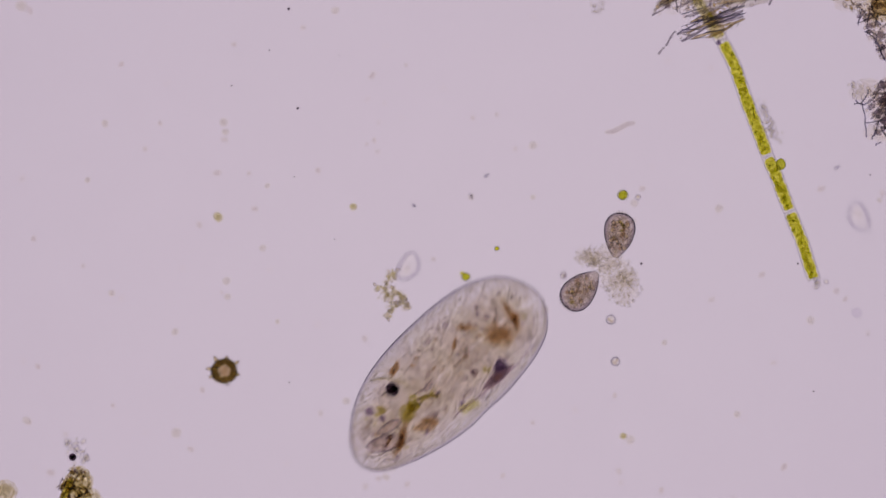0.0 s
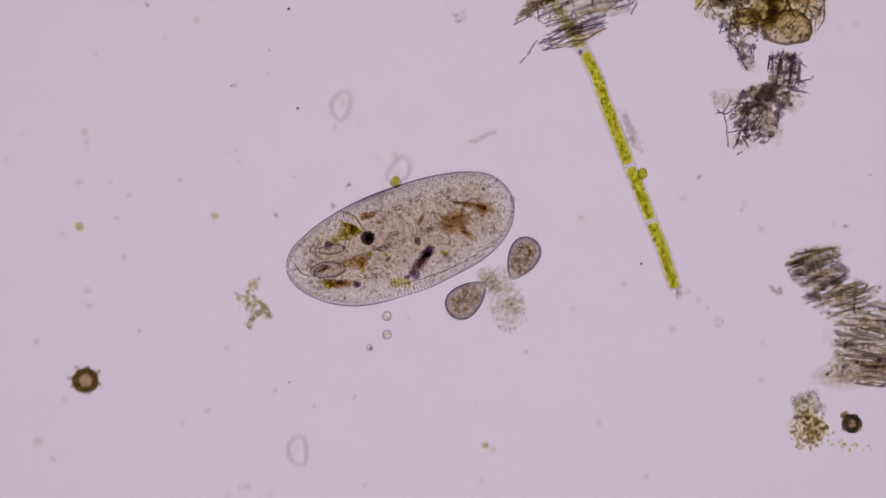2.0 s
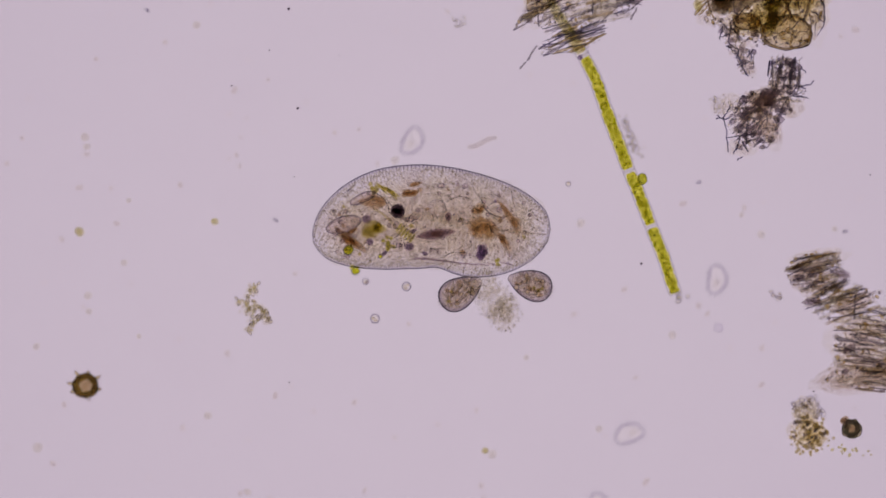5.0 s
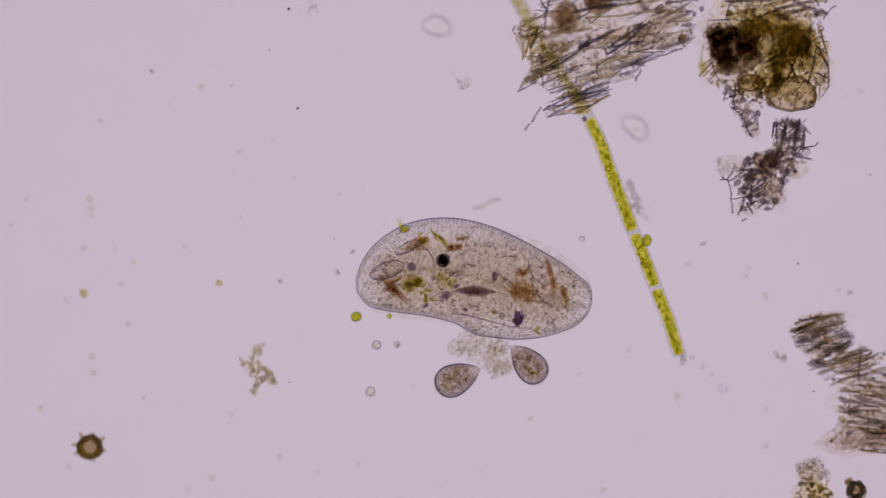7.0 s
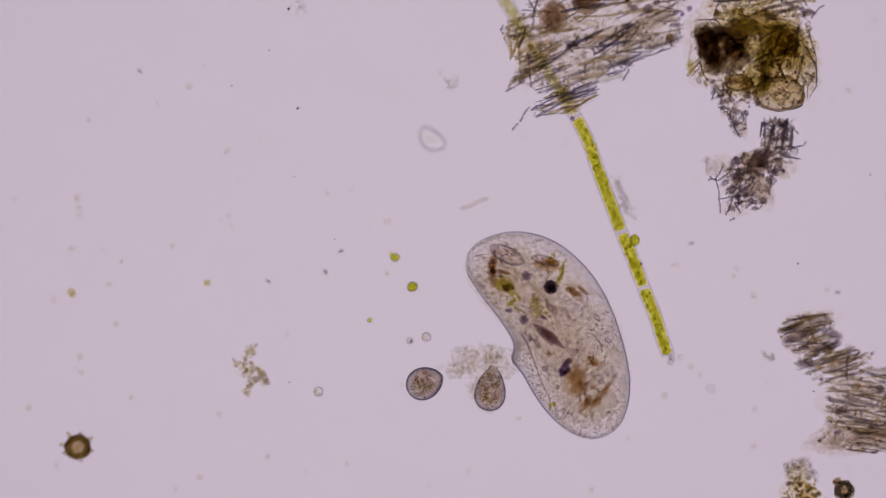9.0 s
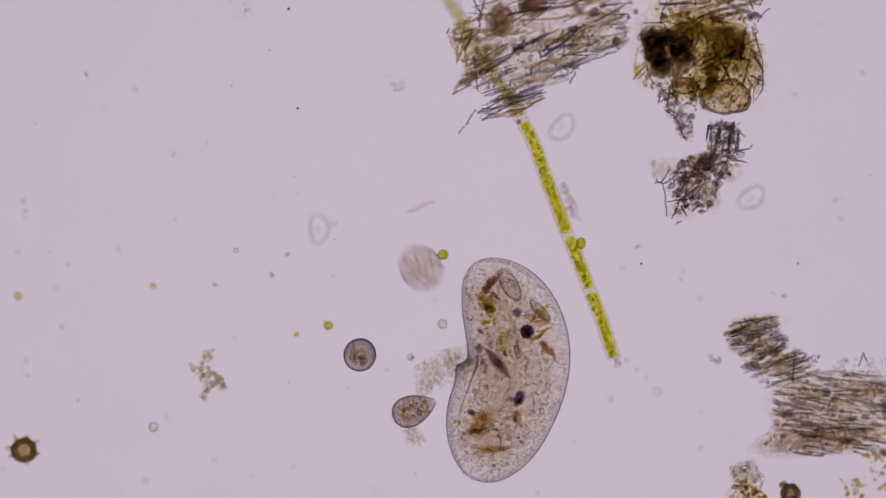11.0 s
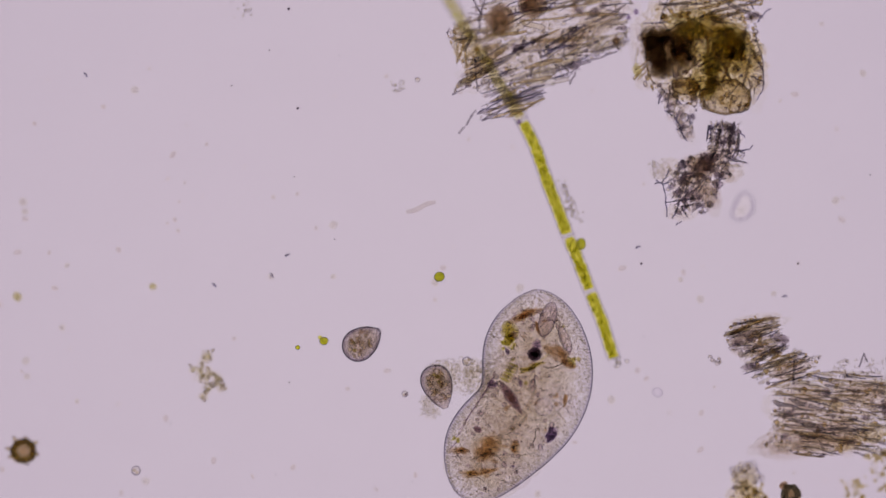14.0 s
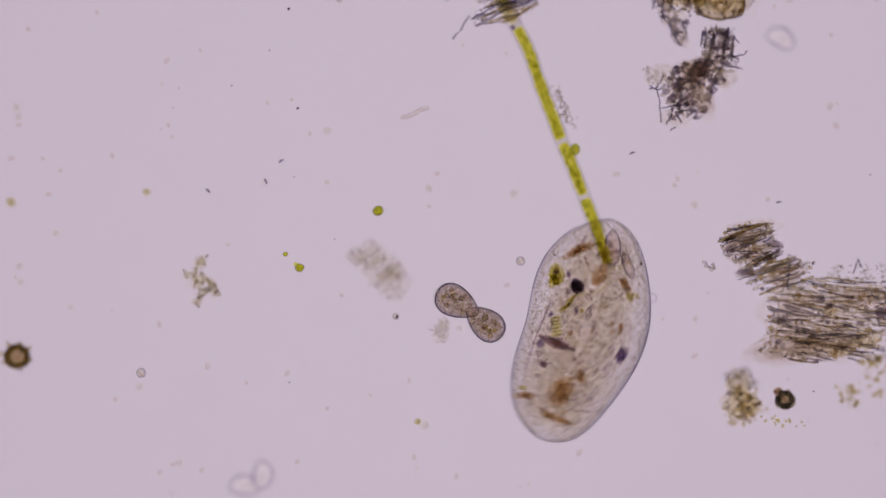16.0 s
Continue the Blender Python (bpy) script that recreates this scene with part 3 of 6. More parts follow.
    food("purple_vacuole", blob((6, 9, 6), 0.15, 6), PURPLE, 0, (0, 0.595, 36, 0), (0.2, 0.595, 30, 0), (0.5, 0.590, 31, 0), (0.8, 0.580, 29, 0), (1, 0.560, 25, 0), (2, 0.560, 9, 0), (3, 0.560, 2, 0), (5.5, 0.575, -6, 0), (7, 0.580, -5, 0), (8, 0.590, -6, 0), (10.5, 0.745, 52, 0), (11.5, 0.750, 54, 0), (12.5, 0.715, 50, 0), (13.5, 0.705, 49, 0), (14.5, 0.735, 47, 0), (15, 0.725, 49, 0), (15.2, 0.720, 51, 0), (15.5, 0.720, 51, 0), (15.7, 0.715, 43, 0), (16, 0.690, 47, 0))
    food("green_stack", stack(6), LIME, 2, (0, 0.485, 76, -13), (0.2, 0.475, 73, -21), (0.5, 0.465, 77, -11), (0.8, 0.435, 75, -10), (1, 0.420, 76, -8), (2, 0.440, 67, -18), (3, 0.425, 54, -16), (5.5, 0.375, 13, -60), (7, 0.375, 9, -43), (8, 0.365, 14, -40), (10.5, 0.365, 19, -28), (11.5, 0.360, 24, -28), (12.5, 0.355, 33, -24), (13.5, 0.355, 42, -26), (14.5, 0.405, 47, -17), (15, 0.445, 39, 0), (15.2, 0.440, 35, -4), (15.5, 0.465, 41, -0), (15.7, 0.505, 49, 34), (16, 0.515, 47, 23), label="stack of olive-green discs")
    food("green_rod", rod(64, 2.6, 7), OLIVE, 3, (3.0, 0.33, -52.5, 122), (5.3, 0.31, 4.0, 123))
    food("rust_clump", blob((25, 17, 9), 0.35, 7), TAN, 0, (0, 0.300, 44, -29), (0.5, 0.285, 26, -22), (1, 0.260, 28, -19), (2, 0.290, 12, -14), (3, 0.265, -7, -15), (5.5, 0.290, -52, -15), (7, 0.280, -58, 13), (8, 0.285, -57, 5), (10.5, 0.315, -51, 67), (11.5, 0.330, -55, 44), (12.5, 0.300, -53, 61), (13.5, 0.275, -39, 70), (14.5, 0.265, -32, 71), (15, 0.260, -31, 65), (15.2, 0.270, -37, 67), (15.5, 0.255, -30, 42), (15.7, 0.225, -25, 15), (16, 0.245, -2, -15), label="rust-orange lump of food")
    food("lime_clump", cloud(6, (11, 9, 5), 5, 1), OLIVE, 2, (3.0, 0.212, -32.4, 157), (5.3, 0.292, -67.6, 95))
    food("clear_cell", clear((25, 9, 7), 0.06, 8), CLEARSEED, 2, (1, 0.195, -4, -19), (3, 0.215, -37, 5), (5.5, 0.250, -58, 12), (7, 0.235, -55, 20), (8, 0.265, -57, 20), (10.5, 0.305, -61, 22), (11.5, 0.285, -60, 21), (12.5, 0.260, -58, 19), (13.5, 0.220, -56, 23), (14.5, 0.205, -43, 24), (15, 0.220, -45, 31), (15.2, 0.220, -50, 28), (15.5, 0.210, -34, 36), (15.7, 0.180, -31, 24), (16, 0.175, -46, 35))
    food("contractile_vacuole", clear((16, 16, 14), 0.04, 9), VACUOLE, 0, (0, 0.580, 70, 0), (0.5, 0.500, 59, 0), (0.8, 0.495, 44, 0), (1, 0.490, 35, 0), (2, 0.475, -7, 0), (3, 0.510, -11, 0), (5.5, 0.530, -19, 0), (7, 0.480, -31, 0), (8, 0.475, -29, 0), (10.5, 0.490, -27, 0), (11.5, 0.485, -29, 0), (12.5, 0.485, -27, 0), (13.5, 0.480, -35, 0), (14.5, 0.495, -28, 0), (15, 0.500, -33, 0), (15.2, 0.505, -35, 0), (15.5, 0.465, -21, 0), (15.7, 0.525, -13, 0), (16, 0.500, -9, 0), label="round clear contractile vacuole")
    food("olive_rod", blob((14, 6, 6), 0.15, 10), TAN, 0, (3.0, 0.608, -24.5, -141), (5.3, 0.44, -63.3, -173))
    food("dark_vacuole", blob((17, 11, 8), 0.2, 11), NAVY, 0, (0, 0.700, 55, 22), (0.2, 0.690, 57, 12), (0.5, 0.660, 57, 19), (0.8, 0.615, 49, 32), (1, 0.610, 40, 24), (2, 0.585, 34, 27), (3, 0.600, 24, 43), (5.5, 0.770, 56, 98), (7, 0.725, 56, 91), (8, 0.725, 50, 108), (10.5, 0.615, -7, 166), (11.5, 0.600, -26, 175), (12.5, 0.565, -39, 179), (13.5, 0.565, -60, 181), (14.5, 0.555, -72, 185), (15, 0.550, -72, 199), (15.2, 0.540, -76, 209), (15.5, 0.530, -76, 228), (15.7, 0.535, -74, 207), (16, 0.540, -80, 169), label="dark violet food vacuole")
    food("tan_rod", blob((24, 9, 7), 0.2, 12), TAN, 0, (0, 0.690, -33, -41), (0.2, 0.720, -32, -51), (0.5, 0.740, -11, -71), (1, 0.740, 30, -56), (2, 0.765, 33, -64), (3, 0.755, 42, -59), (5.5, 0.840, 27, -45), (7, 0.885, -5, -56), (8, 0.875, -3, -48), (10.5, 0.820, 32, -51), (12.5, 0.850, 54, -47), (14.5, 0.855, 52, -53), (16, 0.850, 63, -70))
    food("tan_mass", blob((31, 26, 12), 0.3, 13), TAN, -3, (0, 0.770, 15, -38), (0.2, 0.795, 23, 0), (0.5, 0.795, 29, 0), (0.8, 0.740, 20, 0), (1, 0.730, 19, 0), (2, 0.735, 6, 0), (3, 0.735, 8, 0), (5.5, 0.720, 13, 0), (7, 0.710, 13, 0), (8, 0.735, 8, 0), (10.5, 0.765, 31, 0), (11.5, 0.780, 31, 0), (12.5, 0.765, 23, 0), (13.5, 0.765, 24, 0), (14.5, 0.765, 10, 0), (15, 0.780, 1, 0), (15.2, 0.785, 0, 0), (15.5, 0.795, -4, 0), (15.7, 0.815, -10, 0), (16, 0.780, 3, 0))
    food("lime_granule", cloud(4, (6, 5, 4), 4, 2), LIME, 3, (3.0, 0.647, 44.9, 159), (5.3, 0.823, 66.6, 129))
    food("tan_food", blob((12, 18, 9), 0.25, 14), TAN, 0, (3.0, 0.863, 3.2, 170), (5.3, 0.688, -25.1, 136))
    food("rust_rod", blob((30, 9, 8), 0.3, 15), TAN, 0, (0, 0.855, -1, 83), (0.2, 0.880, 3, 78), (0.5, 0.870, 9, 69), (0.8, 0.835, -12, 92), (1, 0.860, -5, 124), (2, 0.840, -7, 145), (3, 0.830, -12, 143), (5.5, 0.825, -18, 135), (7, 0.805, -30, 123), (8, 0.815, -23, 130), (10.5, 0.850, -12, 125), (11.5, 0.840, -12, 126), (12.5, 0.835, -10, 118), (13.5, 0.865, 2, 133), (14.5, 0.870, -4, 147), (15, 0.880, -1, 136), (15.2, 0.855, 5, 126), (15.5, 0.870, -5, 117), (15.7, 0.860, -12, 112), (16, 0.890, -7, 90))
    food("blue_vacuole", blob((7, 7, 6), 0.1, 17), NAVY, 0, (0, 0.200, -23, 0), (0.2, 0.200, -22, 0), (0.5, 0.200, -15, 0), (0.8, 0.205, -18, 0), (1, 0.250, 68, 0), (2, 0.270, 49, 0), (3, 0.260, 44, 0), (5.5, 0.220, 22, 0), (7, 0.220, 12, 0), (8, 0.220, 22, 0), (10.5, 0.195, 23, 0), (12.5, 0.165, 26, 0), (14.5, 0.210, 49, 0), (16, 0.280, 74, 0))
    food("green_granules", cloud(9, (15, 13, 6), 4.5, 3), LIME, 4, (0, 0.335, 2, 0), (0.2, 0.290, -15, 0), (0.5, 0.295, -10, 0), (0.8, 0.290, -7, 0), (1, 0.280, -1, 0), (2, 0.310, 20, 0), (3, 0.330, 24, 0), (5.5, 0.290, 41, 0), (7, 0.280, 36, 0), (8, 0.275, 33, 0), (10.5, 0.250, 33, 0), (11.5, 0.250, 32, 0), (12.5, 0.235, 35, 0), (13.5, 0.255, 46, 0), (14.5, 0.220, 59, 0), (15, 0.230, 61, 0), (15.2, 0.250, 49, 0), (15.5, 0.245, 57, 0), (15.7, 0.280, 62, 0), (16, 0.305, 73, 0), label="cluster of yellow-green granules")
    food("orange_granule", blob((6, 5, 5), 0.1, 18), RUST, 0, (0, 0.610, 5, 0), (0.2, 0.620, -1, 0), (0.5, 0.635, 7, 0), (1, 0.610, -12, 0), (2, 0.645, 51, 0), (3, 0.650, 55, 0), (5.5, 0.650, 56, 0), (7, 0.615, 58, 0), (8, 0.585, 41, 0), (10.5, 0.605, 52, 0), (11.5, 0.620, 40, 0), (12.5, 0.595, 27, 0), (13.5, 0.580, 30, 0), (14.5, 0.550, 24, 0), (15, 0.590, 8, 0), (15.5, 0.565, -10, 0), (16, 0.525, 19, 0))
    food("orange_middle", blob((11, 6, 6), 0.15, 19), RUST, 5, (0, 0.660, 69, 1), (0.2, 0.620, 71, -1), (0.5, 0.590, 80, 1), (0.8, 0.550, 68, 6), (1, 0.585, 44, 22), (2, 0.540, 46, 28), (3, 0.560, 39, 28), (5.5, 0.515, 24, 5), (7, 0.510, 28, 6), (8, 0.535, 33, 11), (10.5, 0.475, 33, 39), (11.5, 0.465, 38, 43), (12.5, 0.485, 37, 52), (13.5, 0.490, 27, 55), (14.5, 0.525, 30, 64), (15, 0.540, 22, 76), (15.2, 0.530, 24, 78), (15.5, 0.550, 25, 88), (15.7, 0.580, 39, 90), (16, 0.585, 37, 87))
    food("dark_fibre", rod(50, 0.9, 9), THREAD, 4, (3.0, 0.315, -62.8, 127), (5.3, 0.305, -35.3, 118))
    food("long_fibre", rod(60, 0.8, 14), THREAD, 4, (0, 0.850, -22, -87), (0.2, 0.890, -22, -92), (0.5, 0.830, -41, -41), (0.8, 0.795, -44, -33), (1, 0.775, -44, -26), (2, 0.795, -38, -35), (3, 0.780, -39, -29), (5.5, 0.730, -34, -47), (7, 0.740, -37, -53), (8, 0.760, -37, -46), (10.5, 0.835, 19, -56), (12.5, 0.730, -17, -71), (14.5, 0.830, -0, -54), (15.5, 0.790, -14, -70), (16, 0.825, -24, -90))
    food("dark_fibre", rod(46, 0.8, -10), THREAD, -4, (3.0, 0.08, 3.6, 137), (5.3, 0.802, 3.5, 143))
    food("dark_fibre", rod(40, 0.8, 6), THREAD, -4, (3.0, 0.163, 37.0, 167), (5.3, 0.62, -39.4, 192))
    food("olive_stick", blob((27, 5, 5), 0.25, 23), OLIVE, 1, (0, 0.395, 13, -37), (0.5, 0.375, -2, -37), (1, 0.380, -6, -48), (2, 0.315, -50, -39), (3, 0.340, -43, -35), (5.5, 0.355, -58, -40), (7, 0.370, -62, -44), (8, 0.345, -62, -62), (10.5, 0.375, -46, -67), (11.5, 0.385, -40, -65), (12.5, 0.355, -25, -64), (13.5, 0.345, -3, -62), (14.5, 0.350, 21, -52), (15, 0.365, 25, -44), (15.2, 0.360, 28, -33), (15.5, 0.385, 36, -20), (15.7, 0.400, 37, -22), (16, 0.410, 39, -24), label="olive-brown stick of eaten alga")
    food("pink_shard", blob((16, 4, 4), 0.2, 20), RUST, 0, (3.0, 0.15, 10.8, -163), (5.3, 0.168, -0.1, -167))
    food("rust_bean", blob((17, 9, 8), 0.12, 24), RUST, 5, (0, 0.380, -65, 8), (0.2, 0.390, -64, 12), (0.5, 0.410, -66, 18), (0.8, 0.420, -63, 10), (1, 0.410, -60, -3), (2, 0.395, -63, -6), (3, 0.400, -53, -4), (5.5, 0.435, -44, -5), (7, 0.415, -47, 7), (8, 0.425, -50, 6), (10.5, 0.435, -49, 22), (11.5, 0.410, -55, 24), (12.5, 0.360, -60, 36), (13.5, 0.330, -61, 52), (14.5, 0.295, -54, 67), (15, 0.285, -52, 61), (15.2, 0.300, -52, 63), (15.5, 0.290, -59, 73), (15.7, 0.290, -53, 67), (16, 0.260, -51, 45), label="small rust-red bean of food")
    food("violet_vacuole", blob((9, 8, 7), 0.12, 25), NAVY, 2, (0, 0.710, 63, 0), (0.2, 0.690, 55, 0), (0.5, 0.660, 57, 0), (1, 0.610, 38, 0), (2, 0.505, 64, 0), (3, 0.435, 70, 0), (5.5, 0.385, 41, 0), (7, 0.375, 37, 0), (8, 0.365, 44, 0), (10.5, 0.360, 57, 0), (11.5, 0.360, 70, 0), (12.5, 0.380, 73, 0), (13.5, 0.430, 72, 0), (14.5, 0.535, 67, 0), (15, 0.565, 63, 0), (15.2, 0.555, 59, 0), (15.5, 0.595, 62, 0), (15.7, 0.620, 63, 0), (16, 0.610, 64, 0))
    # violet rods that colour in the shading along the body's mouth-side edge
    for k in range(9):
        s = 0.44 + 0.05 * k
        food("groove_lip", rod(26, 1.5 - 0.08 * k, 0.8), LIPSHADE, 6, (0, s, half_width(s) * (0.72 + 0.012 * k), 180))
    wisps = random.Random(9)
    for k in range(110):
        s = wisps.uniform(0.08, 0.93)
        side = wisps.uniform(-0.68, 0.68) * half_width(s)
        z, place = wisps.uniform(-9, 9), (0, s, side, wisps.uniform(0, 180))
        if k % 3:
            q = wisps.uniform(1.6, 4.0)
            food("bubble", clear((q, q, q), 0.04, k), CLEARSEED, z, place)
        else:
            food("fine_fibre", rod(wisps.uniform(12, 40), 0.5, wisps.uniform(-6, 6)), THREAD, z, place)
    grains = random.Random(8)
    for k in range(60):
        s = grains.uniform(0.12, 0.9)
        side = grains.uniform(-0.7, 0.7) * half_width(s)
        q = grains.uniform(2.0, 4.6)
        stuff = grains.choice((TAN, TAN, TAN, OLIVE, CLEARSEED, CLEARSEED, NAVY, VACUOLE))
        shape = clear if stuff in (CLEARSEED, VACUOLE) else blob
        food("granule", shape((q * grains.uniform(0.8, 2.0), q, q), 0.15, k), stuff, grains.uniform(-22, 22), (0, s, side, grains.uniform(0, 180)))
    return body, bands, held


CILIATE, BODY_BANDS, BODY_FOOD = build_ciliate()


# ---- the algal filament ----
FILAMENT_Z = 122.0
FILAMENT_AXIS = [(772, -40), (800, 8), (828, 56), (862, 112), (895, 166), (928, 219), (948, 258), (961, 297), (975, 336), (990, 374), (1004, 413), (1021, 452),
                 (1036, 491), (1051, 530), (1067, 569), (1079, 608), (1090, 640)]


def along(path, f):
    n = (len(path) - 1) * min(max(f, 0), 0.99999)
    i = int(n)
    a, b, w = path[i], path[i + 1], n - int(n)
    return a[0] + (b[0] - a[0]) * w - 1.7, a[1] + (b[1] - a[1]) * w


def dip(f):
    """The filament rises over the plant fibres towards its upper end."""
    return 70 * max(0.0, 1 - f / 0.40)


def build_filament():
    rng = random.Random(11)
    u0, v0 = 952, 268
    base = thing("algal_filament", at(u0, v0, FILAMENT_Z * SCALE), "straight yellow-green algal filament of long cells with a broken end", "alga")
    cells = [(0.0, 0.150), (0.1505, 0.306), (0.3065, 0.632), (0.6325, 0.789), (0.7895, 0.992)]
    for k, (f0, f1) in enumerate(cells):
        bm = bmesh.new()
        n = 12
        pts, rad = [], []
        for i in range(n + 1):
            f = f0 + (f1 - f0) * i / n
            u, v = along(FILAMENT_AXIS, f)
            pts.append(rel(u, v, u0, v0, dip(f)))
            rad.append(12.2 if 0 < i < n else 11.4)
        tube(bm, pts, rad, 20)
        cell = part("cell_wall", bm, ALGAWALL, base)
        bm = bmesh.new()
        n = int(10 + 90 * (f1 - f0))
        places = [f0 + 0.005 + (f1 - f0 - 0.010) * i / n for i in range(n + 1)]
        inner = [rel(*along(FILAMENT_AXIS, f), u0, v0, dip(f)) for f in places]
        for f in (1.0, 0.8):
            tube(bm, inner, [f * 11.3 * rng.uniform(0.74, 1.02) * (0.75 if i in (0, n) else 1) for i in range(n + 1)], 14, 0.6)
        part("chloroplast", bm, CHLORO if k > 1 else OLIVE, cell, "mottled yellow-green chloroplast")
        # the low-index drops are added to make bright yellow highlights in the cells
        for stuff, name, share in ((CHLORODARK, "green_grain", 70), (GLINTDROP, "oil_grain", 170)):
            bm = bmesh.new()
            count = int((f1 - f0) * share)
            for i in range(count):
                f = f0 + 0.01 + (f1 - f0 - 0.02) * (i + rng.random()) / count
                u, v = along(FILAMENT_AXIS, f)
                d = rng.uniform(-8, 8)
                q = rng.uniform(1.4, 3.8)
                lump(bm, rel(u + d * 0.93, v - d * 0.36, u0, v0, dip(f) + rng.uniform(-5, 5)), (q, q, q * 0.7), rng.uniform(0, 180), 0.25, i, 1)
            tagged(part(name, bm, stuff, cell), kind="stuff")
    bm = bmesh.new()
    for i in range(70):
        f = rng.uniform(0, 1)
        u, v = 993 + 30 * f + rng.gauss(0, 5), 318 + 74 * f + rng.gauss(0, 5)
        q = rng.uniform(1.6, 4)
        lump(bm, rel(u, v, u0, v0, rng.uniform(-75, -40)), (q, q, q), 0, 0.2, i, 1)
    tagged(part("slime_fringe", bm, MUCUSGRAIN, base, "pale granular slime on one side"), kind="stuff")
    bm = bmesh.new()
    for i in range(14):
        q = rng.uniform(2, 5)
        lump(bm, rel(1094 + rng.gauss(0, 5), 642 + rng.gauss(0, 6), u0, v0, rng.uniform(-70, -40)), (q, q, q), 0, 0.2, i, 1)
    tagged(part("frayed_tip", bm, MUCUSGRAIN, base), kind="stuff")
    bm = bmesh.new()
    lump(bm, (0, 0, 0), (9, 11, 8), 0, 0.06, 3, 2)
    solid("algal_cell", bm, GREENCELL, at(1028, 432, 0.112), "small yellow-green round cell stuck to the filament", "alga")
    bm = bmesh.new()
    soft(bm, (0, 0, 0), (17, 30, 9), 25, 0.3, 5, 3)
    solid("rust_stain", bm, GOLDHAZE, at(909, 183, 0.13), "rust-orange lump where the filament leaves the plant fibres", "detritus")


build_filament()


# ---- plant remains ----
def fibres(base, u0, v0, poly, lean, jitter, count, sizes, heights, stuffs, rng, reach=(20, 160), wave=2.0, name="fibre", flat=0.8):
    """Fibres that fill an outline on the chart; lean in degrees, anticlockwise from u."""
    us, vs = [p[0] for p in poly], [p[1] for p in poly]
    made = 0
    for _ in range(count * 30):
        if made >= count:
            break
        u, v = rng.uniform(min(us), max(us)), rng.uniform(min(vs), max(vs))
        if not inside((u, v), poly):
            continue
        a = radians(lean + rng.gauss(0, jitter))
        du, dv = math.cos(a), -math.sin(a)
        most = rng.uniform(*reach) / 2
        ends = []
        for sgn in (1, -1):
            d = 0.0
            while d < most and inside((u + sgn * du * d, v + sgn * dv * d), poly):
                d += 3
            ends.append(sgn * (d + rng.uniform(-2, 6)))
        if ends[0] - ends[1] < 10:
            continue
        z0, tilt, ph = 0.45 * rng.uniform(*heights), rng.gauss(0, 0.02), rng.uniform(0, 6)
        r0 = rng.uniform(*sizes)
        pts, rad = [], []
        n = 6
        for i in range(n + 1):
            d = ends[1] + (ends[0] - ends[1]) * i / n
            w = wave * math.sin(ph + d * 0.05) + rng.gauss(0, 0.35)
            pts.append(rel(u + du * d - dv * w, v + dv * d + du * w, u0, v0, z0 + tilt * d))
            rad.append(r0 * rng.uniform(0.8, 1.15) * (0.55 if i in (0, n) else 1))
        bm = bmesh.new()
        tube(bm, pts, rad, 8, flat)
        part(name, bm, rng.choice(stuffs), base)
        made += 1


def lumps(name, base, u0, v0, rows, material, seed, label="", rough=0.35):
    """Rounded masses: rows of u, v, two half-axes, turn, height."""
    for i, (u, v, a, b, turn, z) in enumerate(rows):
        bm = bmesh.new()
        soft(bm, rel(u, v, u0, v0, 0.45 * z), (a * 1.12, b * 1.12, min(a, b) * 0.3), turn, rough, seed + i, 4)
        part(name, bm, material, base, label)


def hairs(name, base, u0, v0, rows, r, z, material, rng):
    """Bent thin threads: each row a list of chart points."""
    for path in rows:
        pts = []
        for (ua, va), (ub, vb) in zip(path, path[1:]):
            for i in range(4):
                f = i / 4
                pts.append(rel(ua + (ub - ua) * f + rng.gauss(0, 0.7), va + (vb - va) * f + rng.gauss(0, 0.7), u0, v0, 0.5 * z + rng.gauss(0, 1.5)))
        pts.append(rel(*path[-1], u0, v0, 0.5 * z))
        bm = bmesh.new()
        tube(bm, pts, [r * rng.uniform(0.7, 1.3) for _ in pts], 6)
        part(name, bm, material, base)


def grains(name, base, u0, v0, poly, count, sizes, heights, material, rng, label=""):
    us, vs = [p[0] for p in poly], [p[1] for p in poly]
    bm = bmesh.new()
    made = 0
    while made < count:
        u, v = rng.uniform(min(us), max(us)), rng.uniform(min(vs), max(vs))
        if inside((u, v), poly):
            q = rng.uniform(*sizes)
            shape = lump if "Refraction BSDF" in material.node_tree.nodes else soft
            shape(bm, rel(u, v, u0, v0, rng.uniform(*heights)), (q * rng.uniform(0.8, 1.6), q, q * 0.8), rng.uniform(0, 180), 0.25, made, 1)
            made += 1
    return tagged(part(name, bm, material, base, label), kind="stuff")


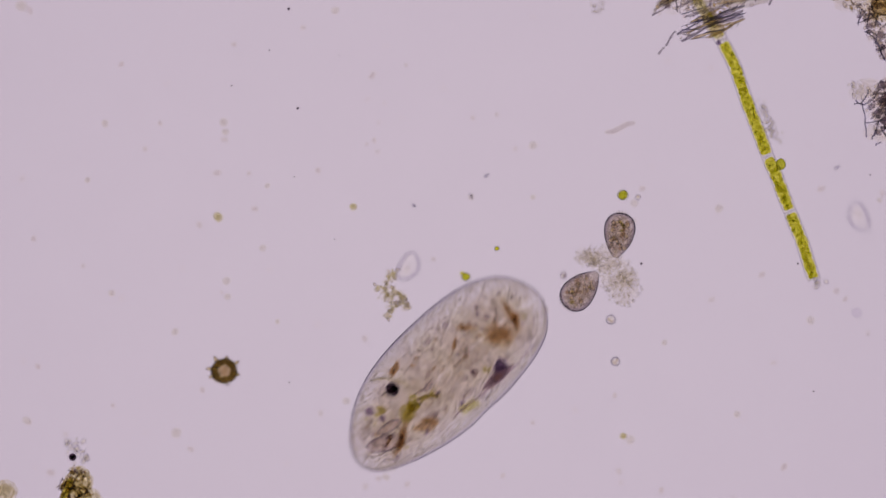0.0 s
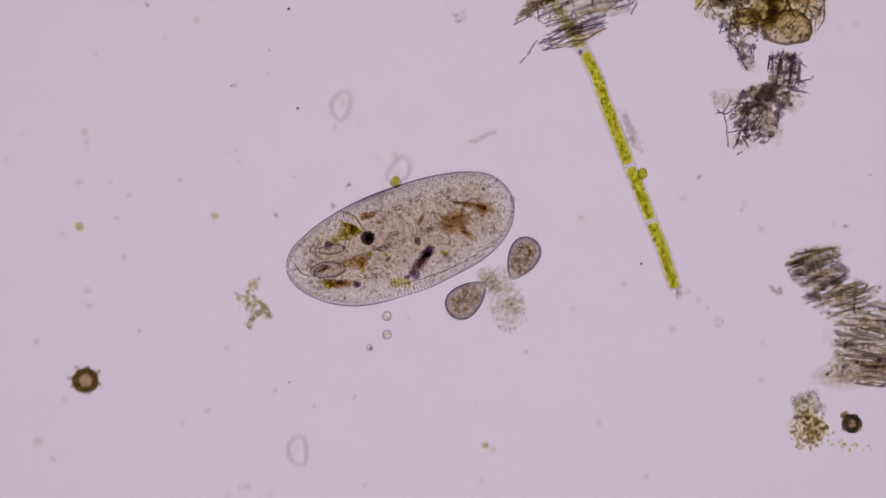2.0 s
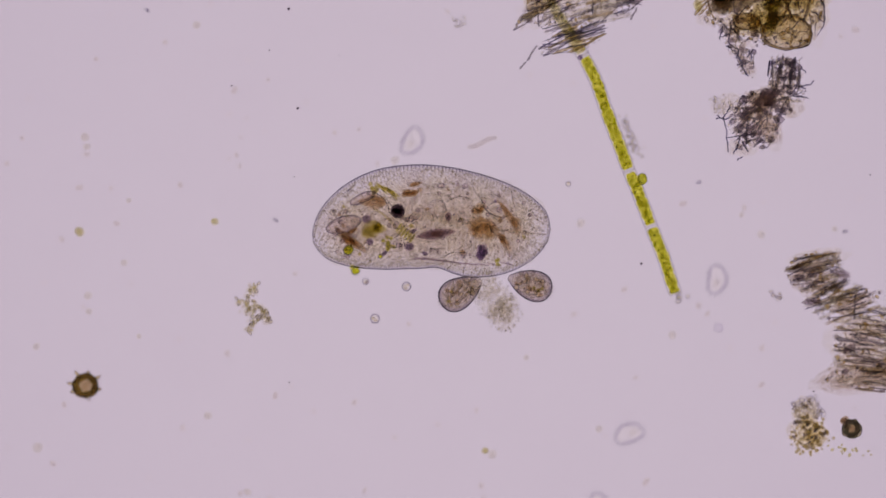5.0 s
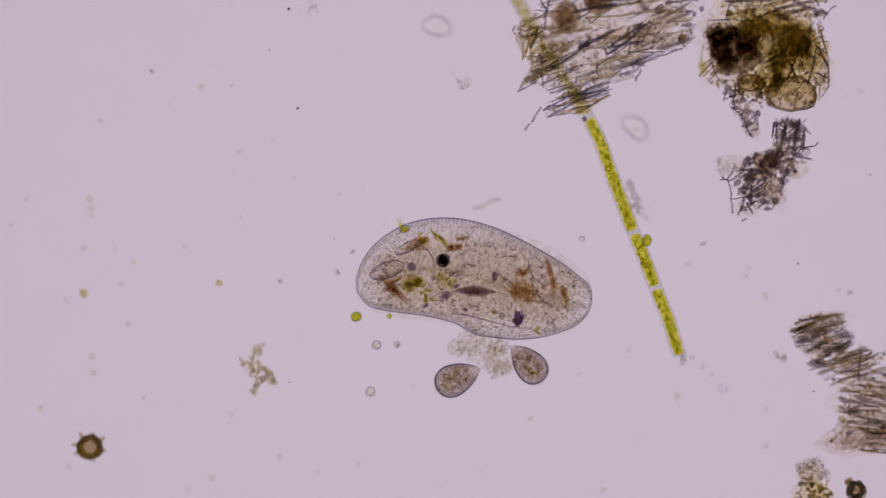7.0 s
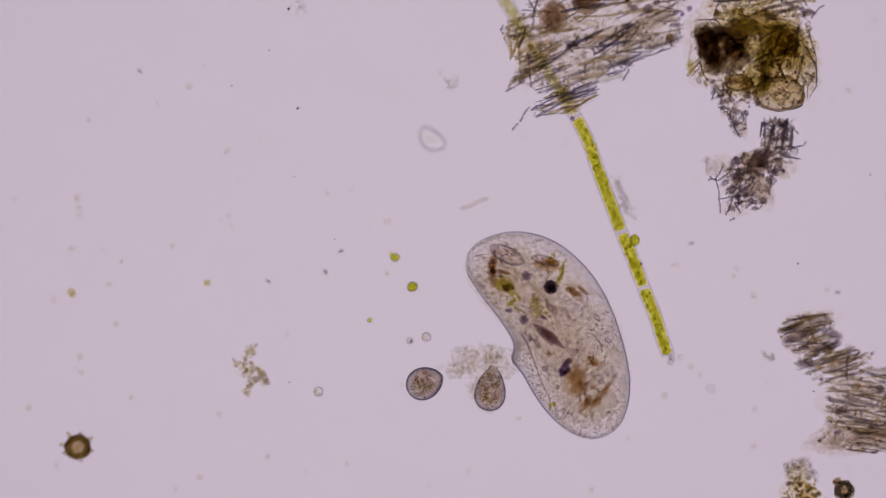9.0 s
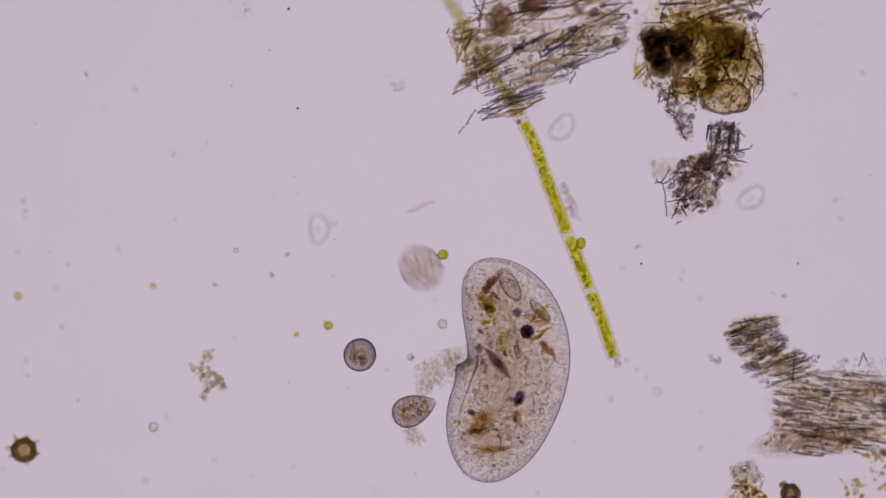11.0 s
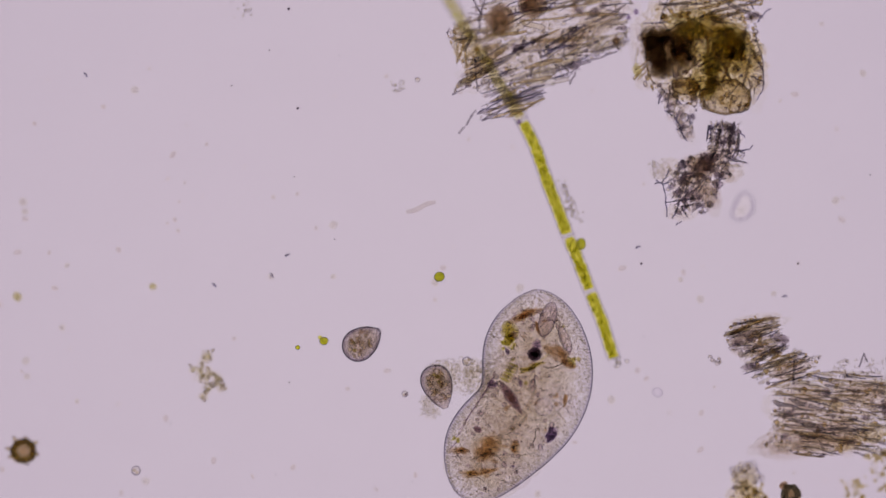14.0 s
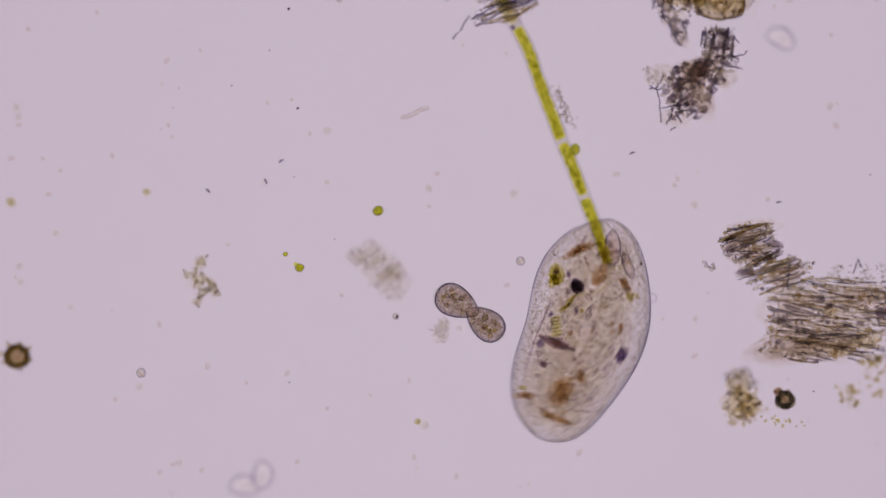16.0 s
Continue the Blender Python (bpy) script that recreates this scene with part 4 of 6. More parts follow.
def shards(base, u0, v0, poly, count, sizes, heights, material, rng, name="tissue_shard", label=""):
    """Angular crumbs of cell wall, strewn within an outline."""
    us, vs = [p[0] for p in poly], [p[1] for p in poly]
    bm = bmesh.new()
    made = 0
    while made < count:
        u, v = rng.uniform(min(us), max(us)), rng.uniform(min(vs), max(vs))
        if not inside((u, v), poly):
            continue
        q = rng.uniform(*sizes)
        c, a = Vector(rel(u, v, u0, v0, 0.45 * rng.uniform(*heights))), rng.uniform(0, math.pi)
        n = rng.randint(4, 6)
        stretch = rng.uniform(0.35, 1.0)
        low, high = [], []
        for k in range(n):
            b = 2 * math.pi * (k + rng.uniform(-0.3, 0.3)) / n
            x, y = math.cos(b) * q, math.sin(b) * q * stretch
            x, y = x * math.cos(a) - y * math.sin(a), x * math.sin(a) + y * math.cos(a)
            low.append(bm.verts.new((c + Vector((x, y, -q * 0.3))) * SCALE))
            f = rng.uniform(0.45, 0.9)
            high.append(bm.verts.new((c + Vector((x * f, y * f, q * rng.uniform(0.2, 0.5)))) * SCALE))
        for k in range(n):
            j = (k + 1) % n
            bm.faces.new((low[k], low[j], high[j], high[k]))
        bm.faces.new(low[::-1])
        bm.faces.new(high)
        made += 1
    ob = new(name, mesh_of(name, bm, material))
    ob.parent = base
    return tagged(ob, label, kind="stuff")


def spots(base, u0, v0, poly, count, sizes, rng):
    """Blurred violet stains above and below the fibres."""
    us, vs = [p[0] for p in poly], [p[1] for p in poly]
    made = 0
    while made < count:
        u, v = rng.uniform(min(us), max(us)), rng.uniform(min(vs), max(vs))
        if inside((u, v), poly):
            q = rng.uniform(*sizes)
            lumps("violet_stain", base, u0, v0, [(u, v, q * rng.uniform(1.0, 2.2), q, rng.uniform(-20, 40), rng.choice((-70, 70, 90)))], VIOLETSPOT, made + int(u))
            made += 1


def build_raft():
    """The torn sheet of plant fibres over the filament's upper end."""
    rng = random.Random(21)
    u0, v0 = 950, 80
    base = thing("plant_fragment", at(u0, v0, 0.09), "torn raft of grey plant fibres lying across the filament", "plant fragment", "plant remains")
    main = [(826, 150), (800, 165), (836, 118), (808, 112), (860, 80), (980, 60), (1112, 18), (1108, 84), (1050, 108), (1010, 130), (985, 152), (945, 158), (900, 168), (862, 172)]
    top = [(798, 52), (840, 20), (860, -60), (1110, -60), (1120, 12), (1000, 62), (860, 82), (800, 70)]
    low = [(848, 212), (852, 188), (905, 160), (962, 150), (958, 184), (905, 206)]
    fibres(base, u0, v0, main, 17, 6, 30, (3.2, 6.5), (-160, -30), (FIBRE, FIBRE, FIBRE, FIBREGOLD), rng, (30, 100), 2.5, "long_cell", 0.4)
    fibres(base, u0, v0, top, 14, 10, 26, (3.2, 6.5), (-160, -30), (FIBRE, FIBRE, FIBREGOLD), rng, (30, 90), 2.5, "long_cell", 0.4)
    fibres(base, u0, v0, main, 17, 8, 24, (0.9, 2.2), (-20, 26), (FIBRE, FIBRE, FIBREDARK, FIBRE, FIBRE), rng, (30, 130))
    fibres(base, u0, v0, top, 14, 12, 24, (0.9, 2.2), (-20, 26), (FIBRE, FIBRE, FIBREDARK, FIBREGOLD), rng, (24, 110))
    fibres(base, u0, v0, low, 20, 5, 12, (1.6, 3.2), (0, 36), (FIBREDARK, FIBREDARK, FIBREGOLD), rng, (50, 120))
    fibres(base, u0, v0, main, 75, 16, 18, (1.2, 2.4), (-10, 26), (FIBRE, FIBREDARK), rng, (14, 40), name="cross_wall")
    lumps("tissue", base, u0, v0, [(880, 125, 60, 32, 17, -10), (960, 95, 80, 34, 17, -12), (1050, 60, 60, 30, 28, -10), (900, 50, 80, 36, 12, -14), (1020, 20, 90, 36, 8, -14)], HAZE, 30)
    lumps("stained_tissue", base, u0, v0, [(1056, 48, 46, 16, 32, 10), (985, 70, 50, 14, 14, -4), (860, 95, 26, 30, 20, -8)], MAUVEHAZE, 40)
    edge = [(792, 52), (830, 40), (852, 108), (816, 118), (798, 92)]
    fibres(base, u0, v0, edge, 62, 22, 14, (1.2, 2.6), (-4, 50), (FIBREGOLD, FIBRE, FIBREDARK), rng, (16, 50))
    shards(base, u0, v0, edge, 16, (2, 6), (-10, 40), SHARDGOLD, rng, "golden_shard")
    lumps("edge_tissue", base, u0, v0, [(824, 82, 20, 32, 15, 0)], GOLDHAZE, 46)
    hairs("thread", base, u0, v0, [[(825, 222), (833, 208), (842, 196)], [(812, 236), (822, 226)], [(800, 168), (826, 154)], [(838, 0), (852, 30), (846, 60)], [(860, -4), (846, 40)], [(1010, 130), (1030, 112), (1092, 92)], [(1008, 150), (1018, 128)]], 1.6, 14, FIBREDARK, rng)
    grains("grit", base, u0, v0, main, 80, (1.2, 2.6), (10, 30), FIBREDARK, rng, "dark fine grit")
    fibres(base, u0, v0, main, 17, 9, 16, (0.6, 1.2), (-10, 22), (LINE,), rng, (10, 46), 1.0, "dark_streak")
    fibres(base, u0, v0, main, 22, 9, 14, (1.6, 3.0), (70, 150), (LINE, FIBREDARK), rng, (24, 90), 1.5, "violet_streak")
    fibres(base, u0, v0, top, 16, 12, 20, (0.6, 1.2), (-10, 22), (LINE,), rng, (10, 46), 1.0, "dark_streak")
    fibres(base, u0, v0, top, 14, 14, 12, (1.8, 3.4), (70, 150), (LINE, FIBREGOLD, FIBRE), rng, (24, 80), 1.5, "violet_streak")
    fibres(base, u0, v0, low, 18, 8, 14, (0.6, 1.2), (0, 30), (LINE,), rng, (16, 70), 1.0, "dark_streak")
    for outline, lean, count in ((main, 17, 16), (top, 14, 14), (low, 20, 4)):
        fibres(base, u0, v0, outline, lean, 12, count, (0.7, 1.4), (-10, 60), (FIBREDARK,), rng, (16, 70), 1.2, "dark_fibre")
        shards(base, u0, v0, outline, count, (2, 5), (-14, 50), SHARDGOLD, rng, "golden_shard")
    # grains added below the focus to act as lenses, for highlights between fibres
    for outline, count in ((main, 110), (top, 90), (low, 20)):
        grains("cream_grain", base, u0, v0, outline, count, (1.6, 3.6), (-60, -24), CREAM, rng, "clear cream grains added between the fibres as bright glints")
    spots(base, u0, v0, main, 7, (3.5, 6), rng)
    spots(base, u0, v0, top, 5, (3.5, 7), rng)
    shards(base, u0, v0, main, 120, (2, 6), (-14, 24), SHARD, rng)
    shards(base, u0, v0, top, 100, (2, 6), (-14, 24), SHARD, rng)
    shards(base, u0, v0, main, 34, (2, 5), (-14, 24), SHARDDARK, rng, "dark_shard")
    shards(base, u0, v0, low, 34, (2, 5), (0, 30), SHARD, rng)
    for u, v, r, z, k in ((884, 36, 26, 40, 1), (941, 8, 25, 44, 2)):
        bm = bmesh.new()
        soft(bm, (0, 0, 0), (r, r * 1.05, r * 0.7), 0, 0.16, k, 3)
        solid("spore_ball", bm, SPORE, at(u, v, 0.09 + z * SCALE), "round brown spore ball caught in the plant fibres", "spore", "spores")
    for u, v, r in ((1090, 74, 8), (1112, 32, 4.5), (1125, 22, 5.5), (918, 217, 5)):
        bm = bmesh.new()
        soft(bm, (0, 0, 0), (r, r * 1.1, r), 0, 0.1, int(u), 2)
        solid("dark_grain", bm, SPORE if r > 6 else NAVY, at(u, v, 0.11), "small dark violet grain beside the plant fibres", "grain", "dark grains")
    bm = bmesh.new()
    tube(bm, [(0, -16, 0), (1, 0, 0), (0, 16, 0)], [3, 6, 3], 8, 0.7)
    solid("diatom", bm, RUST, at(1014, 12, 0.125), "rust-brown slim diatom lying on the plant fibres", "diatom")


def build_brown_heap():
    rng = random.Random(22)
    u0, v0 = 1240, 100
    base = thing("brown_debris", at(u0, v0, 0.09), "clump of brown and golden decayed plant tissue with a black core", "plant fragment", "plant remains")
    lumps("black_core", base, u0, v0, [(1184, 92, 38, 38, 0, 140), (1158, 90, 19, 32, 10, 150), (1204, 86, 18, 22, 0, 130), (1166, 122, 16, 16, 0, 120), (1148, 70, 14, 18, 0, 120), (1176, 66, 20, 12, 0, 130)], DARKBROWN, 50, "black-brown opaque core")
    lumps("brown_tissue", base, u0, v0, [(1256, 84, 50, 40, 0, -2), (1300, 86, 36, 42, 30, 2), (1236, 44, 50, 24, 0, 0), (1248, 148, 30, 24, 20, 4)], BROWN, 60, "brown translucent tissue", 0.4)
    lumps("dark_tissue", base, u0, v0, [(1290, 80, 24, 28, 30, 110), (1258, 112, 16, 20, 0, 120), (1222, 52, 24, 14, 0, 120), (1256, 150, 10, 24, -10, 130)], DARKOLIVE, 66, "dark olive tissue", 0.4)
    lumps("golden_tissue", base, u0, v0, [(1250, 110, 80, 62, 0, -8), (1300, 120, 44, 58, 0, -8), (1215, 155, 30, 22, 0, -4), (1240, 30, 80, 40, 0, -10)], GOLDHAZE, 70, "golden translucent tissue", 0.4)
    lumps("clear_tissue", base, u0, v0, [(1328, 140, 24, 46, 8, -6), (1150, 140, 28, 20, 0, -8), (1135, 75, 18, 50, 5, -10), (1205, 178, 24, 24, 0, -8)], HAZE, 80)
    for u, v, a, b, k in ((1284, 172, 44, 30, 1), (1212, 153, 24, 15, 2)):
        bm = bmesh.new()
        lump(bm, rel(u, v, u0, v0, 4), (a, b, b * 0.5), -4, 0.26, k, 3)
        shell = part("golden_cell", bm, FIBREGOLD, base, "golden thick-walled round cell")
        bm = bmesh.new()
        n = 28
        ring = [(math.cos(2 * math.pi * i / n) * a * 0.97, math.sin(2 * math.pi * i / n) * b * 0.97) for i in range(n + 1)]
        tube(bm, [(u - u0 + x, v0 - v + y, 6) for x, y in ring], [rng.uniform(0.9, 2.0) for _ in range(n + 1)], 6)
        part("cell_rim", bm, FIBREGOLD, shell)
    fibres(base, u0, v0, [(1170, 38), (1175, -60), (1350, -60), (1365, 20), (1330, 44), (1250, 30), (1190, 46)], 5, 8, 34, (1.6, 3.6), (-4, 30), (FIBRE, FIBREGOLD, FIBREDARK), rng, (40, 150))
    fibres(base, u0, v0, [(1230, 60), (1330, 50), (1352, 120), (1335, 178), (1300, 150), (1240, 140)], 70, 25, 30, (1.2, 2.8), (-10, 26), (FIBRE, FIBREGOLD, FIBREDARK), rng, (24, 80))
    fibres(base, u0, v0, [(1120, 60), (1150, 30), (1165, 70), (1150, 140), (1128, 150)], 60, 40, 14, (1.2, 2.6), (-6, 20), (FIBRE, FIBREGOLD), rng, (16, 50))
    hairs("thread", base, u0, v0, [[(1176, 196), (1196, 210), (1208, 236), (1216, 250)], [(1186, 160), (1180, 190), (1200, 205)], [(1202, 232), (1222, 222), (1218, 204)], [(1212, 248), (1204, 228)], [(1250, 250), (1254, 222)], [(1256, 248), (1258, 222)], [(1176, 16), (1184, -10)], [(1168, 40), (1176, 12)], [(1140, 42), (1180, 40)], [(1340, 40), (1356, 20), (1364, 16)], [(1336, 60), (1350, 110), (1350, 160), (1338, 178)]], 1.1, 14, LINE, rng)
    strip = [(1164, 150), (1196, 158), (1204, 196), (1226, 206), (1232, 250), (1206, 254), (1194, 216), (1168, 196)]
    shards(base, u0, v0, strip, 60, (2, 6), (-10, 26), SHARD, rng)
    shards(base, u0, v0, strip, 16, (4, 8), (60, 150), SHARDDARK, rng, "dark_shard")
    fibres(base, u0, v0, strip, 70, 30, 18, (0.7, 1.4), (-6, 40), (FIBREDARK, FIBRE, LINE), rng, (10, 36), 1.5)
    lumps("stained_tissue", base, u0, v0, [(1184, 172, 12, 20, 20, 110), (1214, 232, 10, 18, 20, 120), (1196, 204, 14, 7, 30, 120), (1224, 164, 8, 14, 0, 130)], MAUVEHAZE, 93, "mauve-grey stained tissue", 0.45)
    grains("grit", base, u0, v0, [(1125, 130), (1170, 140), (1345, 100), (1350, 175), (1300, 190), (1190, 200)], 90, (1.2, 3.0), (0, 30), FIBREDARK, rng, "dark fine grit")
    heap = [(1130, 60), (1175, 0), (1350, 0), (1340, 60), (1352, 120), (1340, 178), (1290, 204), (1190, 180), (1140, 150)]
    fibres(base, u0, v0, heap, 40, 60, 40, (0.6, 1.3), (-10, 26), (LINE,), rng, (8, 30), 3.0, "dark_streak")
    # added lens grains that make cream sparkle in the heap
    grains("cream_grain", base, u0, v0, heap, 110, (1.8, 4.2), (-60, -24), CREAM, rng, "clear cream grains added in the tissue as bright glints")
    spots(base, u0, v0, heap, 8, (4, 8), rng)
    shards(base, u0, v0, heap, 150, (2.5, 8), (-14, 28), SHARD, rng)
    shards(base, u0, v0, heap, 150, (2.5, 8), (-14, 28), SHARDGOLD, rng, "golden_shard")
    fibres(base, u0, v0, heap, 40, 60, 24, (0.8, 1.8), (-10, 30), (FIBREGOLD, FIBREDARK, FIBREDARK), rng, (12, 40), 3.0)
    shards(base, u0, v0, heap, 50, (2, 5), (0, 28), SHARDDARK, rng, "dark_shard")
    bm = bmesh.new()
    soft(bm, (0, 0, 0), (9, 13, 9), 10, 0.2, 4, 2)
    solid("olive_grain", bm, OLIVE, at(1127, 125, 0.09), "dark olive grain beside the brown debris", "grain")


def build_grey_heap():
    rng = random.Random(23)
    u0, v0 = 1240, 310
    base = thing("plant_fragment", at(u0, v0, 0.08), "ragged grey-brown block of plant fibres with loose dark threads", "plant fragment", "plant remains")
    fibres(base, u0, v0, [(1258, 216), (1308, 218), (1306, 272), (1260, 272)], 84, 5, 18, (1.2, 2.8), (-4, 26), (FIBRE, FIBREDARK), rng, (40, 80))
    fibres(base, u0, v0, [(1250, 275), (1300, 262), (1322, 268), (1312, 296), (1270, 330), (1258, 372), (1200, 372), (1188, 330), (1200, 292)], 35, 26, 16, (0.9, 2.4), (-16, 22), (FIBRE, FIBREDARK, FIBRE), rng, (12, 40))
    lumps("stained_tissue", base, u0, v0, [(1248, 292, 34, 18, 30, -6), (1222, 340, 30, 22, 0, 110), (1284, 258, 22, 32, -10, -8), (1206, 318, 16, 14, 0, 120), (1250, 345, 18, 30, 20, 150), (1240, 300, 30, 12, 35, 130), (1226, 286, 22, 10, 20, 140), (1268, 296, 14, 30, 50, 120)], MAUVEHAZE, 90, "mauve-grey stained tissue", 0.45)
    lumps("brown_tissue", base, u0, v0, [(1246, 318, 20, 40, 20, 2), (1238, 292, 24, 14, 10, 4)], MAUVEHAZE, 96)
    spots(base, u0, v0, [(1250, 275), (1310, 265), (1262, 350), (1205, 365), (1195, 310)], 9, (4, 8), rng)
    lumps("clear_tissue", base, u0, v0, [(1180, 300, 26, 18, 20, 0), (1205, 375, 24, 16, 0, 0), (1295, 305, 22, 16, 30, -4)], HAZE, 99)
    hairs("thread", base, u0, v0, [[(1158, 326), (1172, 322), (1180, 312), (1184, 300)], [(1172, 322), (1178, 350), (1180, 384)], [(1178, 358), (1202, 356), (1226, 352)], [(1202, 356), (1194, 382)], [(1212, 352), (1214, 370)], [(1196, 398), (1206, 392)], [(1306, 268), (1326, 264), (1332, 258)], [(1306, 268), (1318, 272)], [(1310, 232), (1318, 244)], [(1252, 250), (1254, 222)], [(1160, 318), (1170, 326), (1184, 324)], [(1196, 372), (1190, 388)], [(1206, 366), (1216, 384)]], 1.2, 14, LINE, rng)
    block = [(1258, 216), (1308, 218), (1306, 262), (1326, 268), (1312, 300), (1270, 330), (1258, 376), (1196, 378), (1180, 330), (1200, 285), (1250, 272)]
    fibres(base, u0, v0, block, 35, 45, 22, (0.6, 1.2), (-10, 22), (LINE,), rng, (8, 26), 1.0, "dark_streak")
    # small lenses added under the block for its bright glints
    grains("cream_grain", base, u0, v0, block, 70, (1.6, 3.6), (-50, -16), CREAM, rng, "clear cream grains added in the tissue as bright glints")
    fibres(base, u0, v0, block, 40, 40, 26, (0.8, 1.6), (10, 90), (FIBREDARK,), rng, (10, 34), 1.5, "dark_fibre")
    shards(base, u0, v0, block, 44, (4, 9), (70, 170), SHARDDARK, rng, "wall_block", "mauve-grey angular blocks of tissue")
    shards(base, u0, v0, block, 150, (2, 7), (-14, 24), SHARD, rng)
    shards(base, u0, v0, block, 60, (3, 9), (-10, 24), SHARDDARK, rng, "dark_shard")
    grains("slime", base, u0, v0, [(1145, 285), (1180, 282), (1195, 310), (1170, 320), (1150, 305)], 34, (1.8, 4), (0, 16), MUCUSGRAIN, rng, "pale granular slime")
    grains("grit", base, u0, v0, [(1200, 290), (1300, 262), (1262, 360), (1200, 370)], 60, (1.2, 3.0), (6, 26), FIBREDARK, rng, "dark fine grit")


def build_striped_block():
    rng = random.Random(24)
    u0, v0 = 1420, 690
    base = thing("plant_fragment", at(u0, v0, 0.078), "bent block of parallel grey-brown plant fibres", "plant fragment", "plant remains")
    upper = [(1286, 604), (1292, 576), (1330, 560), (1374, 562), (1384, 600), (1394, 618), (1372, 630), (1332, 636), (1298, 622)]
    middle = [(1312, 648), (1386, 612), (1452, 632), (1446, 664), (1370, 690), (1340, 676)]
    lower = [(1372, 694), (1420, 668), (1480, 655), (1640, 668), (1640, 790), (1560, 806), (1500, 800), (1440, 812), (1354, 786), (1372, 748)]
    fibres(base, u0, v0, upper, 15, 5, 32, (0.8, 1.8), (-44, 24), (FIBRE, FIBRE, FIBRE, FIBREDARK), rng, (14, 60), 0.8)
    fibres(base, u0, v0, middle, 20, 6, 22, (0.8, 1.8), (-44, 24), (FIBRE, FIBRE, FIBRE, FIBREDARK), rng, (14, 60), 0.8)
    fibres(base, u0, v0, lower, -7, 5, 90, (0.8, 1.8), (-44, 24), (FIBRE, FIBREGOLD, FIBREDARK, FIBREGOLD, FIBRE, FIBRE), rng, (16, 64), 0.8)
    fibres(base, u0, v0, upper, 15, 6, 26, (1.8, 3.6), (-90, -20), (FIBRE, FIBRE, FIBRE, FIBREGOLD), rng, (16, 64), 0.8, "long_cell", 0.5)
    fibres(base, u0, v0, middle, 20, 7, 22, (1.8, 3.6), (-90, -20), (FIBRE, FIBRE, FIBRE, FIBREGOLD), rng, (16, 64), 0.8, "long_cell", 0.5)
    fibres(base, u0, v0, lower, -7, 6, 80, (1.8, 4.0), (-100, -20), (FIBRE, FIBRE, FIBRE, FIBRE, FIBREDARK), rng, (16, 72), 0.8, "long_cell", 0.5)
    spots(base, u0, v0, upper, 3, (4, 8), rng)
    spots(base, u0, v0, middle, 2, (4, 8), rng)
    spots(base, u0, v0, lower, 8, (4, 8), rng)
    fibres(base, u0, v0, lower, 80, 20, 8, (0.8, 1.4), (0, 26), (FIBRE,), rng, (8, 24), name="cross_wall")
    lumps("stained_tissue", base, u0, v0, [(1330, 606, 34, 28, 0, -10), (1322, 590, 30, 14, 14, 110), (1350, 616, 26, 12, 10, 130), (1400, 650, 34, 14, 18, 120), (1400, 790, 60, 18, 4, 130), (1480, 770, 50, 20, 0, 120), (1520, 690, 50, 16, 0, 130), (1396, 656, 30, 16, 10, -12), (1450, 744, 66, 38, 0, -12), (1560, 705, 60, 26, 0, -10), (1395, 775, 44, 24, 10, 20), (1460, 785, 50, 20, 0, 30), (1420, 700, 36, 20, 0, 50)], MAUVEHAZE, 110, "mauve-grey tissue between the fibres", 0.4)
    lumps("tissue", base, u0, v0, [(1400, 720, 40, 50, 0, -16), (1500, 690, 80, 30, 0, -14), (1340, 575, 46, 18, 10, 0), (1500, 760, 70, 40, 0, -14)], HAZE, 120)
    lumps("brown_tissue", base, u0, v0, [(1500, 784, 24, 12, 10, 6), (1545, 768, 24, 16, 0, 4), (1480, 715, 12, 12, 0, 6)], GOLDHAZE, 130, "brown decayed tissue")
    hairs("thread", base, u0, v0, [[(1404, 680), (1406, 636)], [(1396, 642), (1428, 630)], [(1520, 650), (1528, 626), (1534, 640)], [(1510, 800), (1530, 806)], [(1512, 792), (1528, 796)], [(1352, 788), (1366, 780)]], 1.7, 18, FIBREDARK, rng)
    shards(base, u0, v0, [(1254, 630), (1270, 632), (1288, 650), (1280, 658), (1262, 646)], 12, (2, 5), (-60, -20), SHARD, rng)
    for outline, count in ((upper, 60), (middle, 40), (lower, 170)):
        shards(base, u0, v0, outline, count, (1.6, 5), (-44, 24), SHARD, rng)
        shards(base, u0, v0, outline, count // 3, (2, 5), (-20, 26), SHARDDARK, rng, "dark_shard")
        shards(base, u0, v0, outline, count // 2, (2, 6), (-40, 50), SHARDGOLD, rng, "golden_shard")
        # added clear grains, there only to give highlights among the fibres
        grains("cream_grain", base, u0, v0, outline, count, (1.4, 3.2), (-46, -14), CREAM, rng, "clear cream grains added between the fibres as bright glints")
        lean = -8 if outline is lower else 16
        fibres(base, u0, v0, outline, lean, 7, count // 4, (0.6, 1.2), (-40, 50), (LINE,), rng, (8, 34), 0.6, "dark_streak")
        fibres(base, u0, v0, outline, lean, 9, count // 5, (0.8, 1.5), (-40, 55), (FIBREDARK,), rng, (18, 70), 0.6, "dark_fibre")
    grains("slime", base, u0, v0, [(1470, 640), (1580, 630), (1580, 662), (1480, 660)], 60, (1.2, 3.2), (0, 16), MUCUSGRAIN, rng, "pale granular slime")
    grains("grit", base, u0, v0, lower, 90, (1.2, 2.8), (10, 28), FIBREDARK, rng, "dark fine grit")


